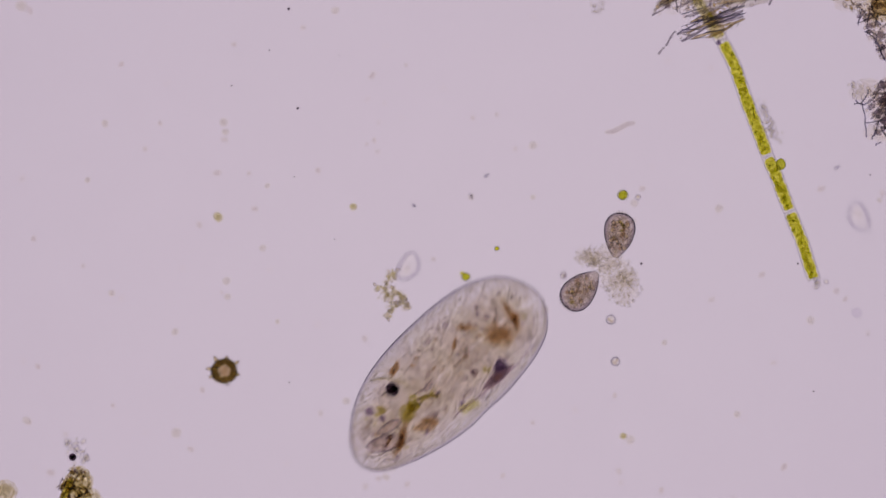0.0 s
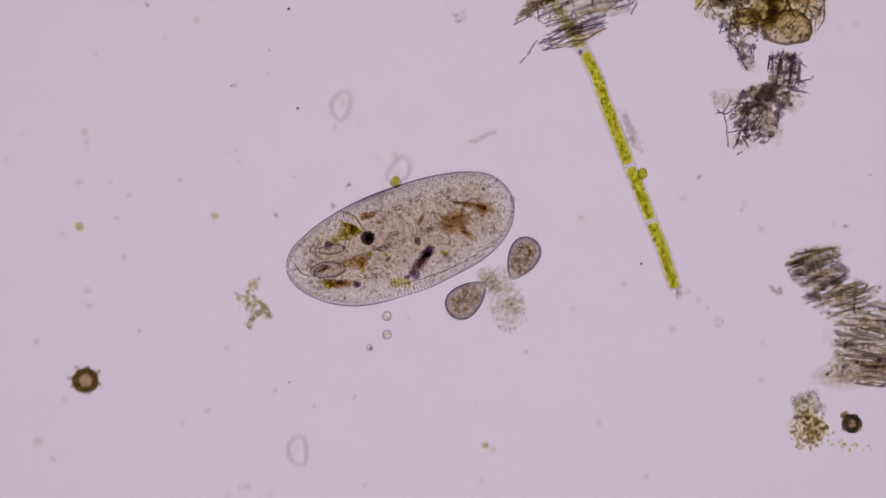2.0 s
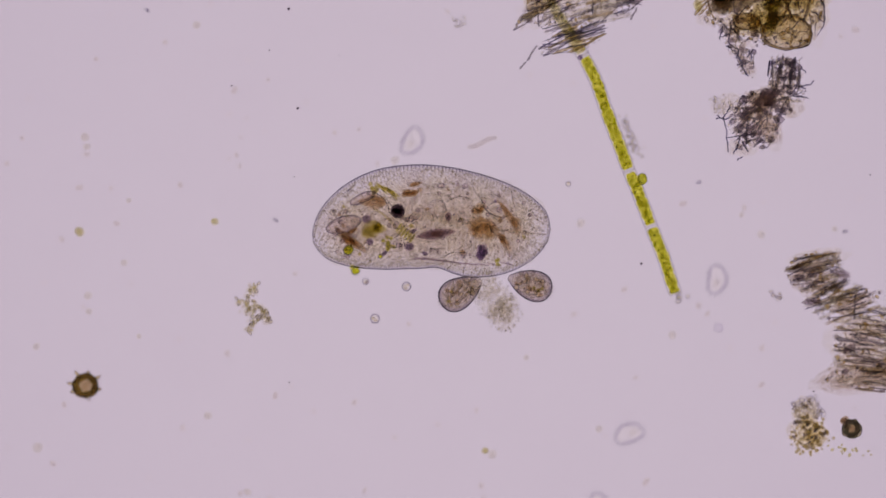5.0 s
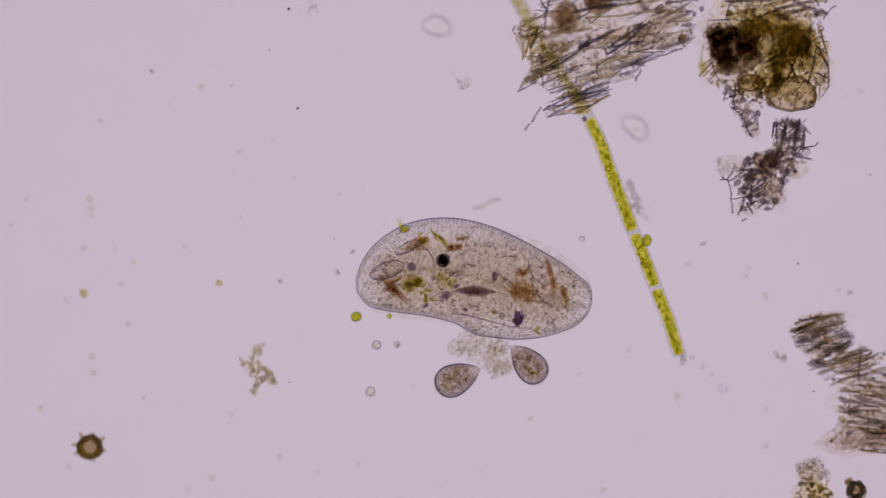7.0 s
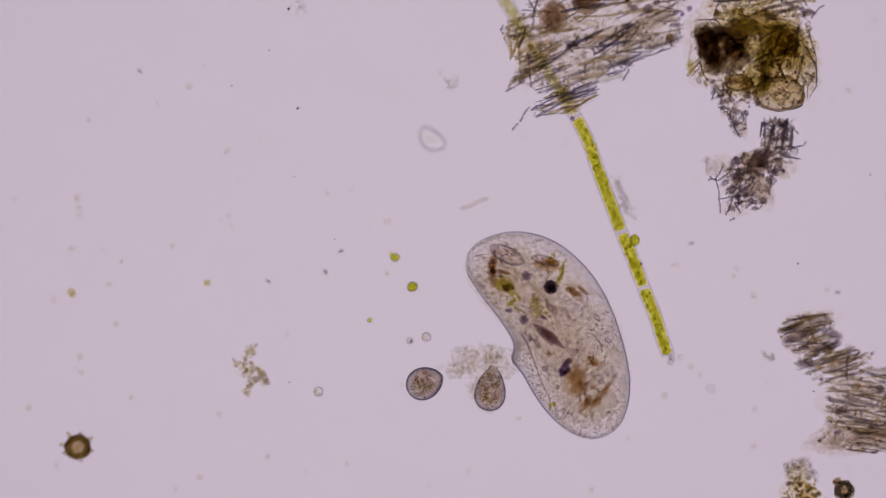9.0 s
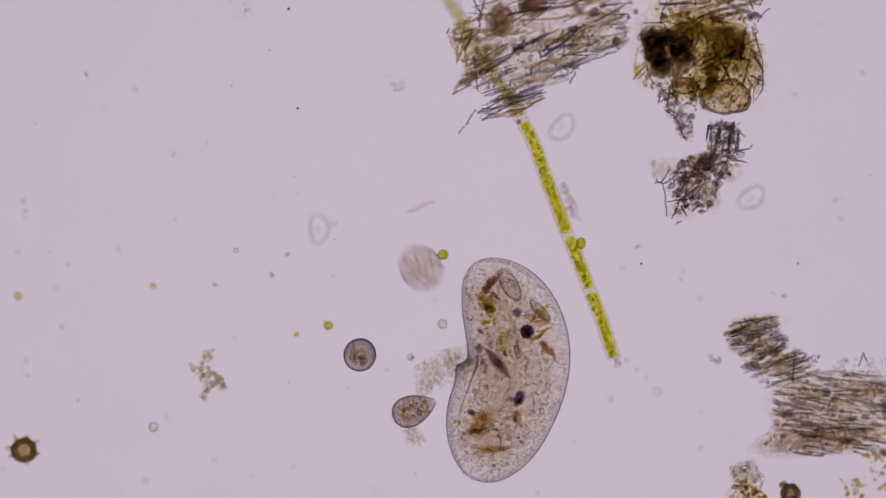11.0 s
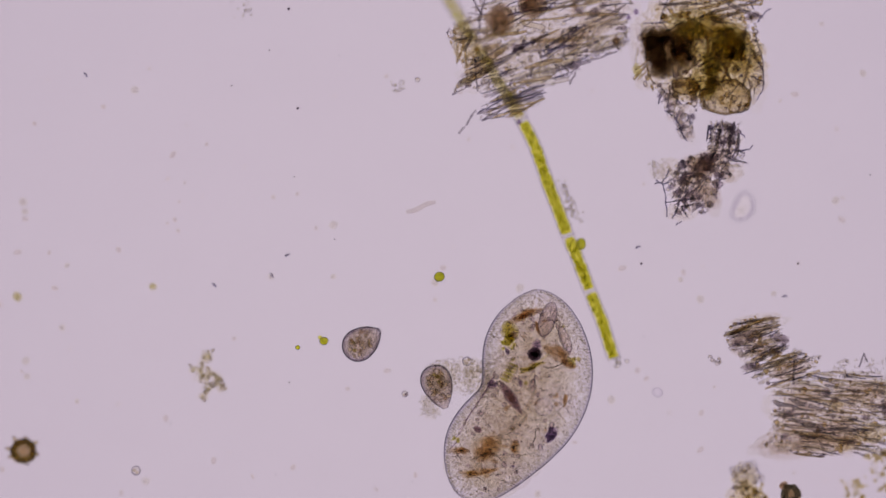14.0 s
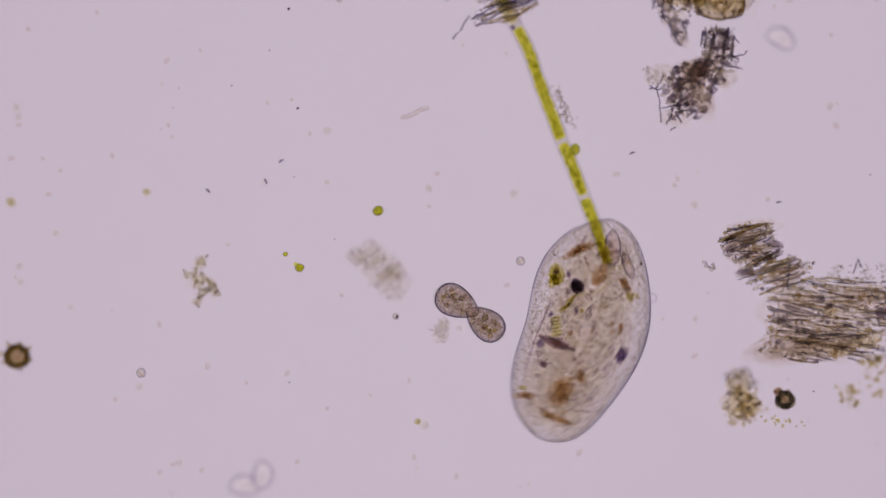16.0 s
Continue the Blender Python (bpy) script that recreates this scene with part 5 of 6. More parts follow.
def build_low_heaps():
    rng = random.Random(25)
    u0, v0 = 1325, 878
    base = thing("brown_debris", at(u0, v0, 0.138), "loose ring of yellow-brown granules with pale slime", "detritus", "granule heaps")
    grains("slime", base, u0, v0, [(1290, 825), (1335, 815), (1350, 850), (1300, 862)], 80, (1.8, 4.2), (-8, 8), FOAM, rng, "pale granular slime")
    bm = bmesh.new()
    for i in range(130):
        a = rng.uniform(0, 2 * math.pi)
        q = rng.uniform(1.6, 4.6)
        d = max(4, rng.gauss(22, 8))
        soft(bm, (math.cos(a) * d, math.sin(a) * d - 6, rng.uniform(-16, 8)), (q, q, q), 0, 0.2, i, 1)
    lumps("tissue", base, u0, v0, [(1318, 880, 26, 22, 0, -30), (1334, 890, 20, 14, 20, -30), (1316, 846, 20, 22, 0, -36)], GOLDHAZE, 140, "grey-olive tissue under the granules", 0.4)
    shards(base, u0, v0, [(1292, 862), (1325, 850), (1358, 880), (1330, 910), (1298, 904)], 40, (2, 5), (-50, -10), SHARDDARK, rng, "dark_shard")
    shards(base, u0, v0, [(1292, 836), (1310, 818), (1338, 826), (1346, 852), (1300, 866)], 30, (2, 5), (-60, -20), SHARD, rng)
    tagged(part("granule_ring", bm, CRUMB, base, "yellow-brown granules in a ring"), kind="stuff")
    grains("grit", base, u0, v0, [(1292, 870), (1325, 850), (1358, 880), (1330, 906), (1300, 900)], 26, (1.5, 3.5), (-5, 9), BROWN, rng)
    bm = bmesh.new()
    lump(bm, (0, 0, 0), (17, 18, 14), 0, 0.24, 7, 3)
    cyst = thing("dark_cyst", at(1399, 874, 0.095), "dark olive round cyst with a clear middle", "cyst")
    part("wall", bm, CYST, cyst)
    bm = bmesh.new()
    n = 20
    for f in (6.0, 4.2):
        tube(bm, [(math.cos(2 * math.pi * i / n) * 11, math.sin(2 * math.pi * i / n) * 11.5, 0) for i in range(n + 1)], [f * rng.uniform(0.5, 1.3) for _ in range(n + 1)], 8)
    part("dark_band", bm, CYSTBLACK, cyst, "black-olive band inside the wall")
    bm = bmesh.new()
    soft(bm, (-13, 15, 2), (9, 7, 6), 30, 0.25, 8, 2)
    part("knob", bm, SPORE, cyst)
    bm = bmesh.new()
    soft(bm, (1, 0, 0), (13, 13, 9), 0, 0.35, 4, 3)
    part("core", bm, GREYBROWN, cyst)
    u0, v0 = 1527, 860
    base = thing("brown_debris", at(u0, v0, 0.14), "scatter of yellow-brown granules on the slide", "detritus", "granule heaps")
    grains("granule_mass", base, u0, v0, [(1528, 806), (1600, 780), (1600, 870), (1545, 868), (1540, 836)], 50, (2.2, 6), (-6, 8), CRUMB, rng, "yellow-brown granules")
    grains("granule_mass", base, u0, v0, [(1484, 846), (1520, 850), (1534, 880), (1500, 894)], 22, (2.2, 5.5), (-6, 8), CRUMB, rng, "yellow-brown granules")
    grains("grit", base, u0, v0, [(1490, 850), (1560, 810), (1560, 870), (1500, 890)], 26, (1.4, 3), (0, 8), BROWN, rng)
    u0, v0 = 1372, 900
    base = thing("detritus_speck", at(u0, v0, 0.08), "few small grains between the heaps", "detritus", "granule heaps")
    grains("granule_mass", base, u0, v0, [(1352, 895), (1392, 905), (1440, 915), (1430, 925), (1360, 920)], 18, (1.5, 4), (-4, 4), SPECK, rng)
    u0, v0 = -218, 975
    base = thing("brown_debris", at(u0, v0, 0.09), "ragged heap of olive-brown plant remains with pale slime", "plant fragment", "plant remains")
    grains("slime", base, u0, v0, [(-240, 920), (-205, 915), (-195, 962), (-235, 965)], 44, (2.0, 4.6), (-50, -20), MUCUSGRAIN, rng, "pale granular slime")
    lumps("brown_tissue", base, u0, v0, [(-212, 992, 20, 22, 30, 0), (-226, 1010, 18, 20, 50, 2), (-200, 1030, 24, 20, 0, 0)], BROWN, 140)
    ragged = [(-248, 1000), (-232, 972), (-214, 962), (-196, 984), (-190, 1010), (-200, 1045), (-245, 1045)]
    shards(base, u0, v0, ragged, 40, (2, 6), (-20, 30), SHARDGOLD, rng, "golden_shard")
    shards(base, u0, v0, ragged, 26, (2, 5), (-10, 30), SHARDDARK, rng, "dark_shard")
    fibres(base, u0, v0, ragged, 60, 40, 14, (0.9, 1.8), (0, 40), (FIBREDARK, FIBREGOLD), rng, (14, 40))
    bm = bmesh.new()
    tube(bm, [rel(-246, 1034, u0, v0, 8), rel(-236, 1010, u0, v0, 10), rel(-228, 990, u0, v0, 10)], [5, 5.5, 4.5], 10)
    part("green_strand", bm, CHLORO, base, "yellow-green strand of alga")
    grains("grit", base, u0, v0, [(-245, 990), (-215, 970), (-190, 1000), (-200, 1040), (-245, 1040)], 50, (2, 5), (0, 12), BROWN, rng)
    hairs("thread", base, u0, v0, [[(-250, 1030), (-236, 1000), (-226, 984)], [(-242, 1034), (-226, 996)]], 4, 8, FIBREGOLD, rng)
    bm = bmesh.new()
    soft(bm, (0, 0, 0), (7, 7, 7), 0, 0.1, 2, 2)
    solid("dark_grain", bm, BLACKISH, at(-225, 950, 0.1), "small blue-black round grain on the slime", "grain", "dark grains")
    bm = bmesh.new()
    soft(bm, (0, 0, 0), (24, 22, 12), 0, 0.3, 9, 3)
    solid("brown_lump", bm, BROWN, at(-347, 1012, 0.09), "dark brown violet lump of plant remains", "detritus")


build_raft()
build_brown_heap()
build_grey_heap()
build_striped_block()
build_low_heaps()


# ---- still small things ----
def build_cyst():
    rng = random.Random(31)
    base = thing("spiny_cyst", at(44, 797, 0.145), "round olive-brown cyst with short blunt spines and pale core", "cyst")
    bm = bmesh.new()
    lump(bm, (0, 0, 0), (23, 22, 19), 0, 0.13, 1, 3)
    wall = part("wall", bm, CYST, base)
    bm = bmesh.new()
    soft(bm, (1, 0, 0), (14, 12, 12), 0, 0.3, 2, 3)
    part("core", bm, CYSTCORE, base, "pale tan core")
    bm = bmesh.new()
    n = 24
    for f in (6.6, 4.6):
        tube(bm, [(math.cos(2 * math.pi * i / n) * 16.5, math.sin(2 * math.pi * i / n) * 15.5, 0) for i in range(n + 1)], [f * rng.uniform(0.65, 1.25) for _ in range(n + 1)], 8)
    part("dark_band", bm, CYSTDARK, base, "dark olive band inside the wall")
    for a, long in ((125, 9), (172, 9), (35, 8), (205, 6), (345, 5), (80, 4)):
        bm = bmesh.new()
        x, y = math.cos(radians(a)), math.sin(radians(a))
        tube(bm, [(x * 21, y * 20, 0), (x * (24 + long * 0.5), y * (23 + long * 0.5), 1), (x * (24 + long), y * (23 + long), 1)], [4, 3, 1], 7)
        part("spine", bm, CYST, base)
    bm = bmesh.new()
    lump(bm, (6, -24, 0), (4.5, 4, 4), 0, 0.1, 3, 2)
    part("bead", bm, BUBBLE, base)


def build_clump():
    rng = random.Random(32)
    u0, v0 = 362, 657
    base = thing("granule_clump", at(u0, v0, 0.125), "ragged clump of pale yellow granules", "detritus")
    poly = [(336, 645), (352, 650), (360, 622), (378, 620), (372, 650), (396, 672), (400, 690), (372, 692), (362, 710), (352, 700), (358, 680), (342, 668)]
    grains("pale_granule_mass", base, u0, v0, poly, 130, (2.0, 5.2), (-8, 8), FAINT, rng, "pale yellow granules")
    grains("cream_granule_mass", base, u0, v0, poly, 60, (1.6, 3.4), (-70, -40), CREAM, rng, "clear cream granules")
    grains("yellow_granule_mass", base, u0, v0, poly, 44, (1.8, 4.0), (-8, 8), SPECK, rng, "yellow granules")
    grains("grit", base, u0, v0, poly, 12, (1.2, 2.2), (0, 8), CRUMB, rng)
    return base


def build_specks():
    rng = random.Random(33)
    # u, v, size
    bold = [(33, 525, 9), (272, 507, 7), (750, 913, 7)]
    pale = [(46, 375, 7), (240, 160, 8), (43, 358, 9), (48, 638, 9), (50, 666, 7), (112, 580, 7), (138, 710, 6), (-41, 907, 11), (-305, 885, 9), (-155, 660, 7),
             (-315, 152, 12), (-167, 360, 8), (1082, 708, 8), (1240, 530, 9), (1205, 495, 6), (590, 398, 9), (823, 748, 6), (952, 875, 7), (-198, 460, 6), (-43, 728, 8),
             (1480, 355, 8), (1528, 130, 7), (770, 500, 8), (120, 470, 6), (480, 490, 6), (762, 920, 10), (260, 850, 8), (920, 510, 8), (1370, 520, 6), (590, 490, 6),
             (330, 985, 7)]
    for u, v, r in bold + pale:
        strong = (u, v, r) in bold
        z = rng.uniform(44, 66)
        bm = bmesh.new()
        soft(bm, (0, 0, 0), (r * rng.uniform(0.85, 1.25), r, r * 0.6), rng.uniform(0, 180), 0.2, int(abs(u)), 2)
        solid("detritus_speck", bm, SPECK if strong else FAINT, at(u, v, (z + 76 if u < 500 else z) * SCALE), "yellowish speck adrift in the water" if strong else "faint cream speck adrift in the water", "speck", "specks")
    bm = bmesh.new()
    lump(bm, (0, 0, 0), (10, 9.5, 7), 0, 0.08, 1168, 2)
    solid("clear_globule", bm, VACUOLE, at(1164, 695, 0.05), "small clear round globule in the water", "globule", "globules")
    bm = bmesh.new()
    tube(bm, [(-26, -8, 0), (-12, -6, 0), (0, 0, 0), (12, 7, 0), (26, 9, 0)], [3, 4.5, 4.5, 4.5, 3], 8, 0.8)
    solid("pale_rod", bm, jelly("pale_rod", (0.985, 0.975, 0.945), (0.93, 0.91, 0.87), 1.008, 12, 4), at(745, 367, 0.045), "pale slightly bent bacterial rod on the slide", "rod")
    for i, (u, v, turn) in enumerate(((378, 505, -40), (480, 488, -60), (1130, 438, 20), (508, 452, 30), (150, 132, -50), (1390, 525, 10))):
        bm = bmesh.new()
        tube(bm, [(-5, 0, 0), (0, 1, 0), (5, 0, 0)], [1.2, 1.8, 1.2], 6)
        solid("bacterium", bm, LINE, at(u, v, 0.035, turn), "tiny dark rod-shaped bacterium on the slide", "bacterium", "bacteria")
    bm = bmesh.new()
    for i in range(110):
        u, v = rng.uniform(-350, 1580), rng.uniform(0, 1040)
        q = rng.uniform(0.6, 1.3)
        lump(bm, ((u - 784), (441 - v), rng.uniform(4, 20)), (q, q, q), 0, 0.1, i, 1)
    solid("fine_dust", bm, DUST, pose(0, 0, 0), "fine dark dust strewn over the glass slide", "dust", kind="stuff")
    bm = bmesh.new()
    for i in range(120):
        u, v = rng.uniform(-350, 1580), rng.uniform(0, 1040)
        q = rng.uniform(2, 6)
        lump(bm, ((u - 784), (441 - v), rng.uniform(8, 40)), (q * rng.uniform(1, 1.8), q, q), rng.uniform(0, 180), 0.2, i, 1)
    solid("fine_flakes", bm, dye("flake", (0.985, 0.97, 0.94), (0.94, 0.92, 0.90), 8, 3), pose(0, 0, 0), "faint cream flakes strewn over the glass slide", "flakes", kind="stuff")
    bm = bmesh.new()
    for i in range(50):
        u, v = 430 + rng.gauss(0, 12), 16 + rng.gauss(0, 9)
        if i >= 22:
            u, v = 704 + rng.gauss(0, 7), 155 + rng.gauss(0, 7)
        q = rng.uniform(1.2, 3)
        lump(bm, ((u - 784), (441 - v), rng.uniform(50, 70)), (q, q, q), 0, 0.1, i, 1)
    solid("bacteria_cloud", bm, MUCUSGRAIN, pose(0, 0, 0), "loose clouds of tiny clear bacteria", "bacteria", kind="stuff")


build_cyst()
CLUMP = build_clump()
build_specks()


# ---- small living things that move ----
def egg(bm, long, wide, neck, steps=18, sides=28):
    """A flask-shaped body: blunt behind, drawn out to a cut-off neck in front (+x)."""
    pts, rad = [], []
    for i in range(steps + 1):
        f = i / steps
        a = math.pi * f
        x = -long * math.cos(a)
        w = wide * math.sin(a) ** 0.85 * (1 - 0.30 * (x / long) - 0.10 * (x / long) ** 2)
        pts.append((x * (1.0 if x < 0 else 1.05), 0, 0))
        rad.append(max(w, neck if f > 0.5 else 0.8))
    pts.append((pts[-1][0] + 1.5, 0, 0))
    rad.append(2.0)
    tube(bm, pts, rad, sides)


def build_flask(seed, scale):
    rng = random.Random(seed)
    base = thing("flask_ciliate", pose(0, 0, 0), "small flask-shaped grey-brown ciliate with granular body", "ciliate", "flask ciliates")
    bm = bmesh.new()
    egg(bm, 40 * scale, 28 * scale, 6.5)
    shell = part("pellicle", bm, FLASK, base)
    bm = bmesh.new()
    soft(bm, (-3, 0, 0), (39 * scale, 27.5 * scale, 22 * scale), 0, 0.08, seed, 4)
    part("plasm", bm, FLASKIN, base, "granular brown cell contents")
    for i in range(26):
        x = rng.uniform(-28, 26) * scale
        w = 18 * scale * math.sqrt(max(0.05, 1 - (x / (34 * scale)) ** 2))
        q = rng.uniform(2.0, 5.2)
        bm = bmesh.new()
        stuff = rng.choice((TAN, FLASKBUBBLE, FLASKBUBBLE, FLASKBUBBLE, FLASKBUBBLE, OLIVE))
        shape = lump if stuff is FLASKBUBBLE else soft
        shape(bm, (x, rng.uniform(-w, w), rng.uniform(-18, -6) if stuff is FLASKBUBBLE else rng.uniform(-6, 6)), (q * 1.2, q, q), rng.uniform(0, 180), 0.15, i, 2)
        part("granule", bm, stuff, base)
    for stuff, name in ((GREYBROWN, "dark_grain"), (FAINT, "pale_grain")):
        bm = bmesh.new()
        for i in range(60):
            x = rng.uniform(-34, 30) * scale
            w = 23 * scale * math.sqrt(max(0.03, 1 - (x / (36 * scale)) ** 2)) * (1 - 0.25 * x / 36)
            q = rng.uniform(0.8, 2.0)
            lump(bm, (x, rng.uniform(-w, w), rng.uniform(-12, 16)), (q * 1.4, q, q), rng.uniform(0, 180), 0.2, i, 1)
        tagged(part(name, bm, stuff, base), kind="stuff")
    for i in range(9):
        a = radians(140 + i * 10)
        x, y = math.cos(a), math.sin(a)
        bm = bmesh.new()
        tube(bm, [(x * 40 * scale, y * 29 * scale, 0), (x * 46 * scale, y * 33 * scale, 1)], [0.5, 0.3], 5)
        part("cilium", bm, FIBREDARK, base)
    return base


def build_flagellate(seed):
    rng = random.Random(seed)
    base = thing("pale_ciliate", pose(0, 0, 0), "pale glassy bean-shaped swimmer adrift high in the water", "ciliate", "pale swimmers")
    bm = bmesh.new()
    made = lump(bm, (0, 0, 0), (26, 17, 13), 0, 0.05, seed, 3)
    for v in made:
        v.co.y += 5 * SCALE * (v.co.x / (26 * SCALE)) ** 2
    part("body", bm, PALE, base)
    bm = bmesh.new()
    soft(bm, (-6, 2, 0), (9, 6, 5), 10, 0.1, seed + 1, 2)
    part("nucleus", bm, HAZE, base)
    for i in range(4):
        bm = bmesh.new()
        lump(bm, (rng.uniform(-14, 16), rng.uniform(-6, 8), rng.uniform(-5, 5)), (2.6, 2.4, 2.4), 0, 0.1, i, 1)
        part("granule", bm, VACUOLE, base)
    return base


def build_striped_swimmer():
    rng = random.Random(77)
    base = thing("round_ciliate", pose(0, 0, 0), "pale round ciliate packed with clear vesicles, swimming fast", "ciliate")
    bm = bmesh.new()
    lump(bm, (0, 0, 0), (40, 37, 24), 0, 0.04, 3, 3)
    part("body", bm, jelly("swimmer_body", (0.98, 0.96, 0.93), (0.88, 0.84, 0.80), 1.012, 16, 5), base)
    for i in range(16):
        a, r = 2.4 * i, 30 * math.sqrt((i + 0.5) / 16)
        q = rng.uniform(6.0, 9.0)
        bm = bmesh.new()
        lump(bm, (math.cos(a) * r, math.sin(a) * r, rng.uniform(-5, 5)), (q, q, q * 0.8), 0, 0.06, i, 3)
        part("vesicle", bm, BUBBLE, base)
    for i in range(13):
        a, r = rng.uniform(0, 2 * math.pi), 32 * math.sqrt(rng.random())
        q = rng.uniform(2.0, 4.5)
        bm = bmesh.new()
        soft(bm, (math.cos(a) * r, math.sin(a) * r, rng.uniform(-8, 8)), (q, q, q * 0.8), 0, 0.1, i, 2)
        part("granule", bm, rng.choice((TAN, FAINT, HAZE, GREYBROWN)), base)
    return base


def build_green(r, seed):
    base = thing("algal_cell", pose(0, 0, 0), "small bright yellow-green round algal cell adrift", "alga", "green cells")
    bm = bmesh.new()
    lump(bm, (0, 0, 0), (r * 1.1, r, r), 20, 0.08, seed, 2)
    part("wall", bm, GREENCELL, base)
    for k, (x, y) in enumerate(((-0.4, 0.1), (0.35, 0.3), (0.2, -0.45))):
        bm = bmesh.new()
        lump(bm, (x * r, y * r, 1), (r * 0.33, r * 0.33, r * 0.33), 0, 0.1, k, 1)
        part("chloroplast", bm, CHLOROLIGHT, base)
    if seed == 2:
        bm = bmesh.new()
        lump(bm, (-r * 0.9, r * 0.8, 2), (r * 0.55, r * 0.5, r * 0.5), 0, 0.08, 5, 2)
        part("bud", bm, CHLOROLIGHT, base, "pale yellow bud")
    return base


def build_mucus(rows, seed, label):
    """A clump of granular slime; rows of x, y, spread, count."""
    rng = random.Random(seed)
    base = thing("slime_clump", pose(0, 0, 0), label, "slime", "slime clumps")
    for x, y, spread, count in rows:
        bm = bmesh.new()
        soft(bm, (x, y, 0), (spread * 1.3, spread * 1.1, spread * 0.4), rng.uniform(0, 180), 0.4, seed + int(x), 4)
        part("slime", bm, MUCUS, base)
        bm = bmesh.new()
        for i in range(int(count * 2.2)):
            a, r = rng.uniform(0, 2 * math.pi), spread * 1.4 * math.sqrt(rng.random())
            q = rng.uniform(1.0, 2.4)
            lump(bm, (x + math.cos(a) * r, y + math.sin(a) * r, rng.uniform(-26, -4)), (q, q, q), 0, 0.2, i, 1)
        tagged(part("granule_mass", bm, MUCUSGRAIN, base, "fine clear granules"), kind="stuff")
    if seed == 52:
        for i in range(7):
            bm = bmesh.new()
            x, y, a = rng.uniform(-14, 24), rng.uniform(-18, 10), rng.uniform(0.2, 1.1)
            tube(bm, [(x, y, 0), (x + 15 * math.cos(a), y + 15 * math.sin(a), 2)], [1.3, 0.9], 5)
            part("needle", bm, MUCUSGRAIN, base)
    return base


def build_globule(r, seed, core):
    base = thing("globule", pose(0, 0, 0), "small round grey-violet globule with granular contents, adrift", "globule", "globules")
    bm = bmesh.new()
    lump(bm, (0, 0, 0), (r, r, r), 0, 0.06, seed, 3)
    part("skin", bm, BUBBLE, base)
    rng = random.Random(seed)
    for i in range(5):
        bm = bmesh.new()
        a, q = rng.uniform(0, 6.3), r * rng.uniform(0.28, 0.5)
        soft(bm, (math.cos(a) * r * 0.42, math.sin(a) * r * 0.42, 0), (q, q, q), 0, 0.2, i, 2)
        part("granule", bm, core if i < 3 else HAZE, base)
    return base


FLASK_A, FLASK_B = build_flask(41, 1.0), build_flask(42, 0.96)
SLIME_A = build_mucus([(-8, 24, 20, 60), (6, -2, 25, 80), (24, -30, 23, 70), (-32, 28, 13, 30), (30, -8, 14, 30)], 51, "pale granular slime clump between the flask ciliates")
SLIME_B = build_mucus([(0, 0, 13, 26), (16, -8, 9, 14)], 52, "small pale granular slime scrap by the flask ciliates")
SWIMMERS = [build_flagellate(k) for k in (61, 62, 63, 64, 65)]
ROUND = build_striped_swimmer()
GREEN_A, GREEN_B, GREEN_C = build_green(8.8, 1), build_green(7.6, 2), build_green(4.2, 3)
GLOBULES = [build_globule(r, k, core) for k, (r, core) in enumerate(((8.5, HAZE), (8, MAUVEHAZE), (6, VIOLETSPOT), (5, HAZE)))]

# specks of dirt in the optics: they keep their place under the lens
DIRT = []
for du, dv, r in ((-273, -425, 2.6), (-257, -249, 2.4), (-374, -289, 1.6), (-263, -128, 1.4), (-192, -17, 1.4), (351, 26, 2.4), (656, 252, 1.6), (-272, 236, 1.6), (628, 26, 1.8), (756, -131, 1.6), (-184, -343, 1.2), (-307, -352, 1.4)):
    bm = bmesh.new()
    lump(bm, (0, 0, 0), (r, r, r), 0, 0.1, int(r * 10), 2)
    DIRT.append((du, dv, solid("dirt_speck", bm, DUST, at(784 + du, 441 + dv, 0.3), "tiny dark speck of dirt in the optics", "speck", "dirt specks")))


# ---- all movement ----
FLASK_A_ROWS = [(0, 674, 655, 47, 0, 0.095), (0.5, 704, 658, 48, 0, 0.095), (0.8, 714, 658, 45, 0, 0.095), (1, 714, 653, 43, 0, 0.095), (1.5, 716, 653, 40, 0, 0.095),
    (2, 717, 654, 40, 0, 0.095), (3.2, 711, 645, 38, 0, 0.095), (5.5, 701, 632, 30, 0, 0.095), (6, 690, 647, 32, 0, 0.095), (6.5, 677, 677, 30, 0, 0.095),
    (7, 692, 677, 24, 8, 0.095), (7.5, 698, 675, 20, 12, 0.095), (8.2, 684, 686, 3, 30, 0.095), (10.3, 637, 647, 85, 74, 0.095), (10.5, 639, 631, 83, 74, 0.095),
    (11, 638, 627, 65, 74, 0.095), (12, 640, 624, 50, 70, 0.095), (12.5, 637, 625, -33, 58, 0.095), (13.5, 628, 630, -24, 62, 0.095), (14, 642, 606, 35, 35, 0.07),
    (14.5, 695, 655, -18, 15, 0.055), (15, 717, 671, -56, 5, 0.055), (15.5, 725, 661, -56, 0, 0.055), (15.8, 800, 692, -34, 0, 0.055), (16, 819, 702, -28, 0, 0.055)]
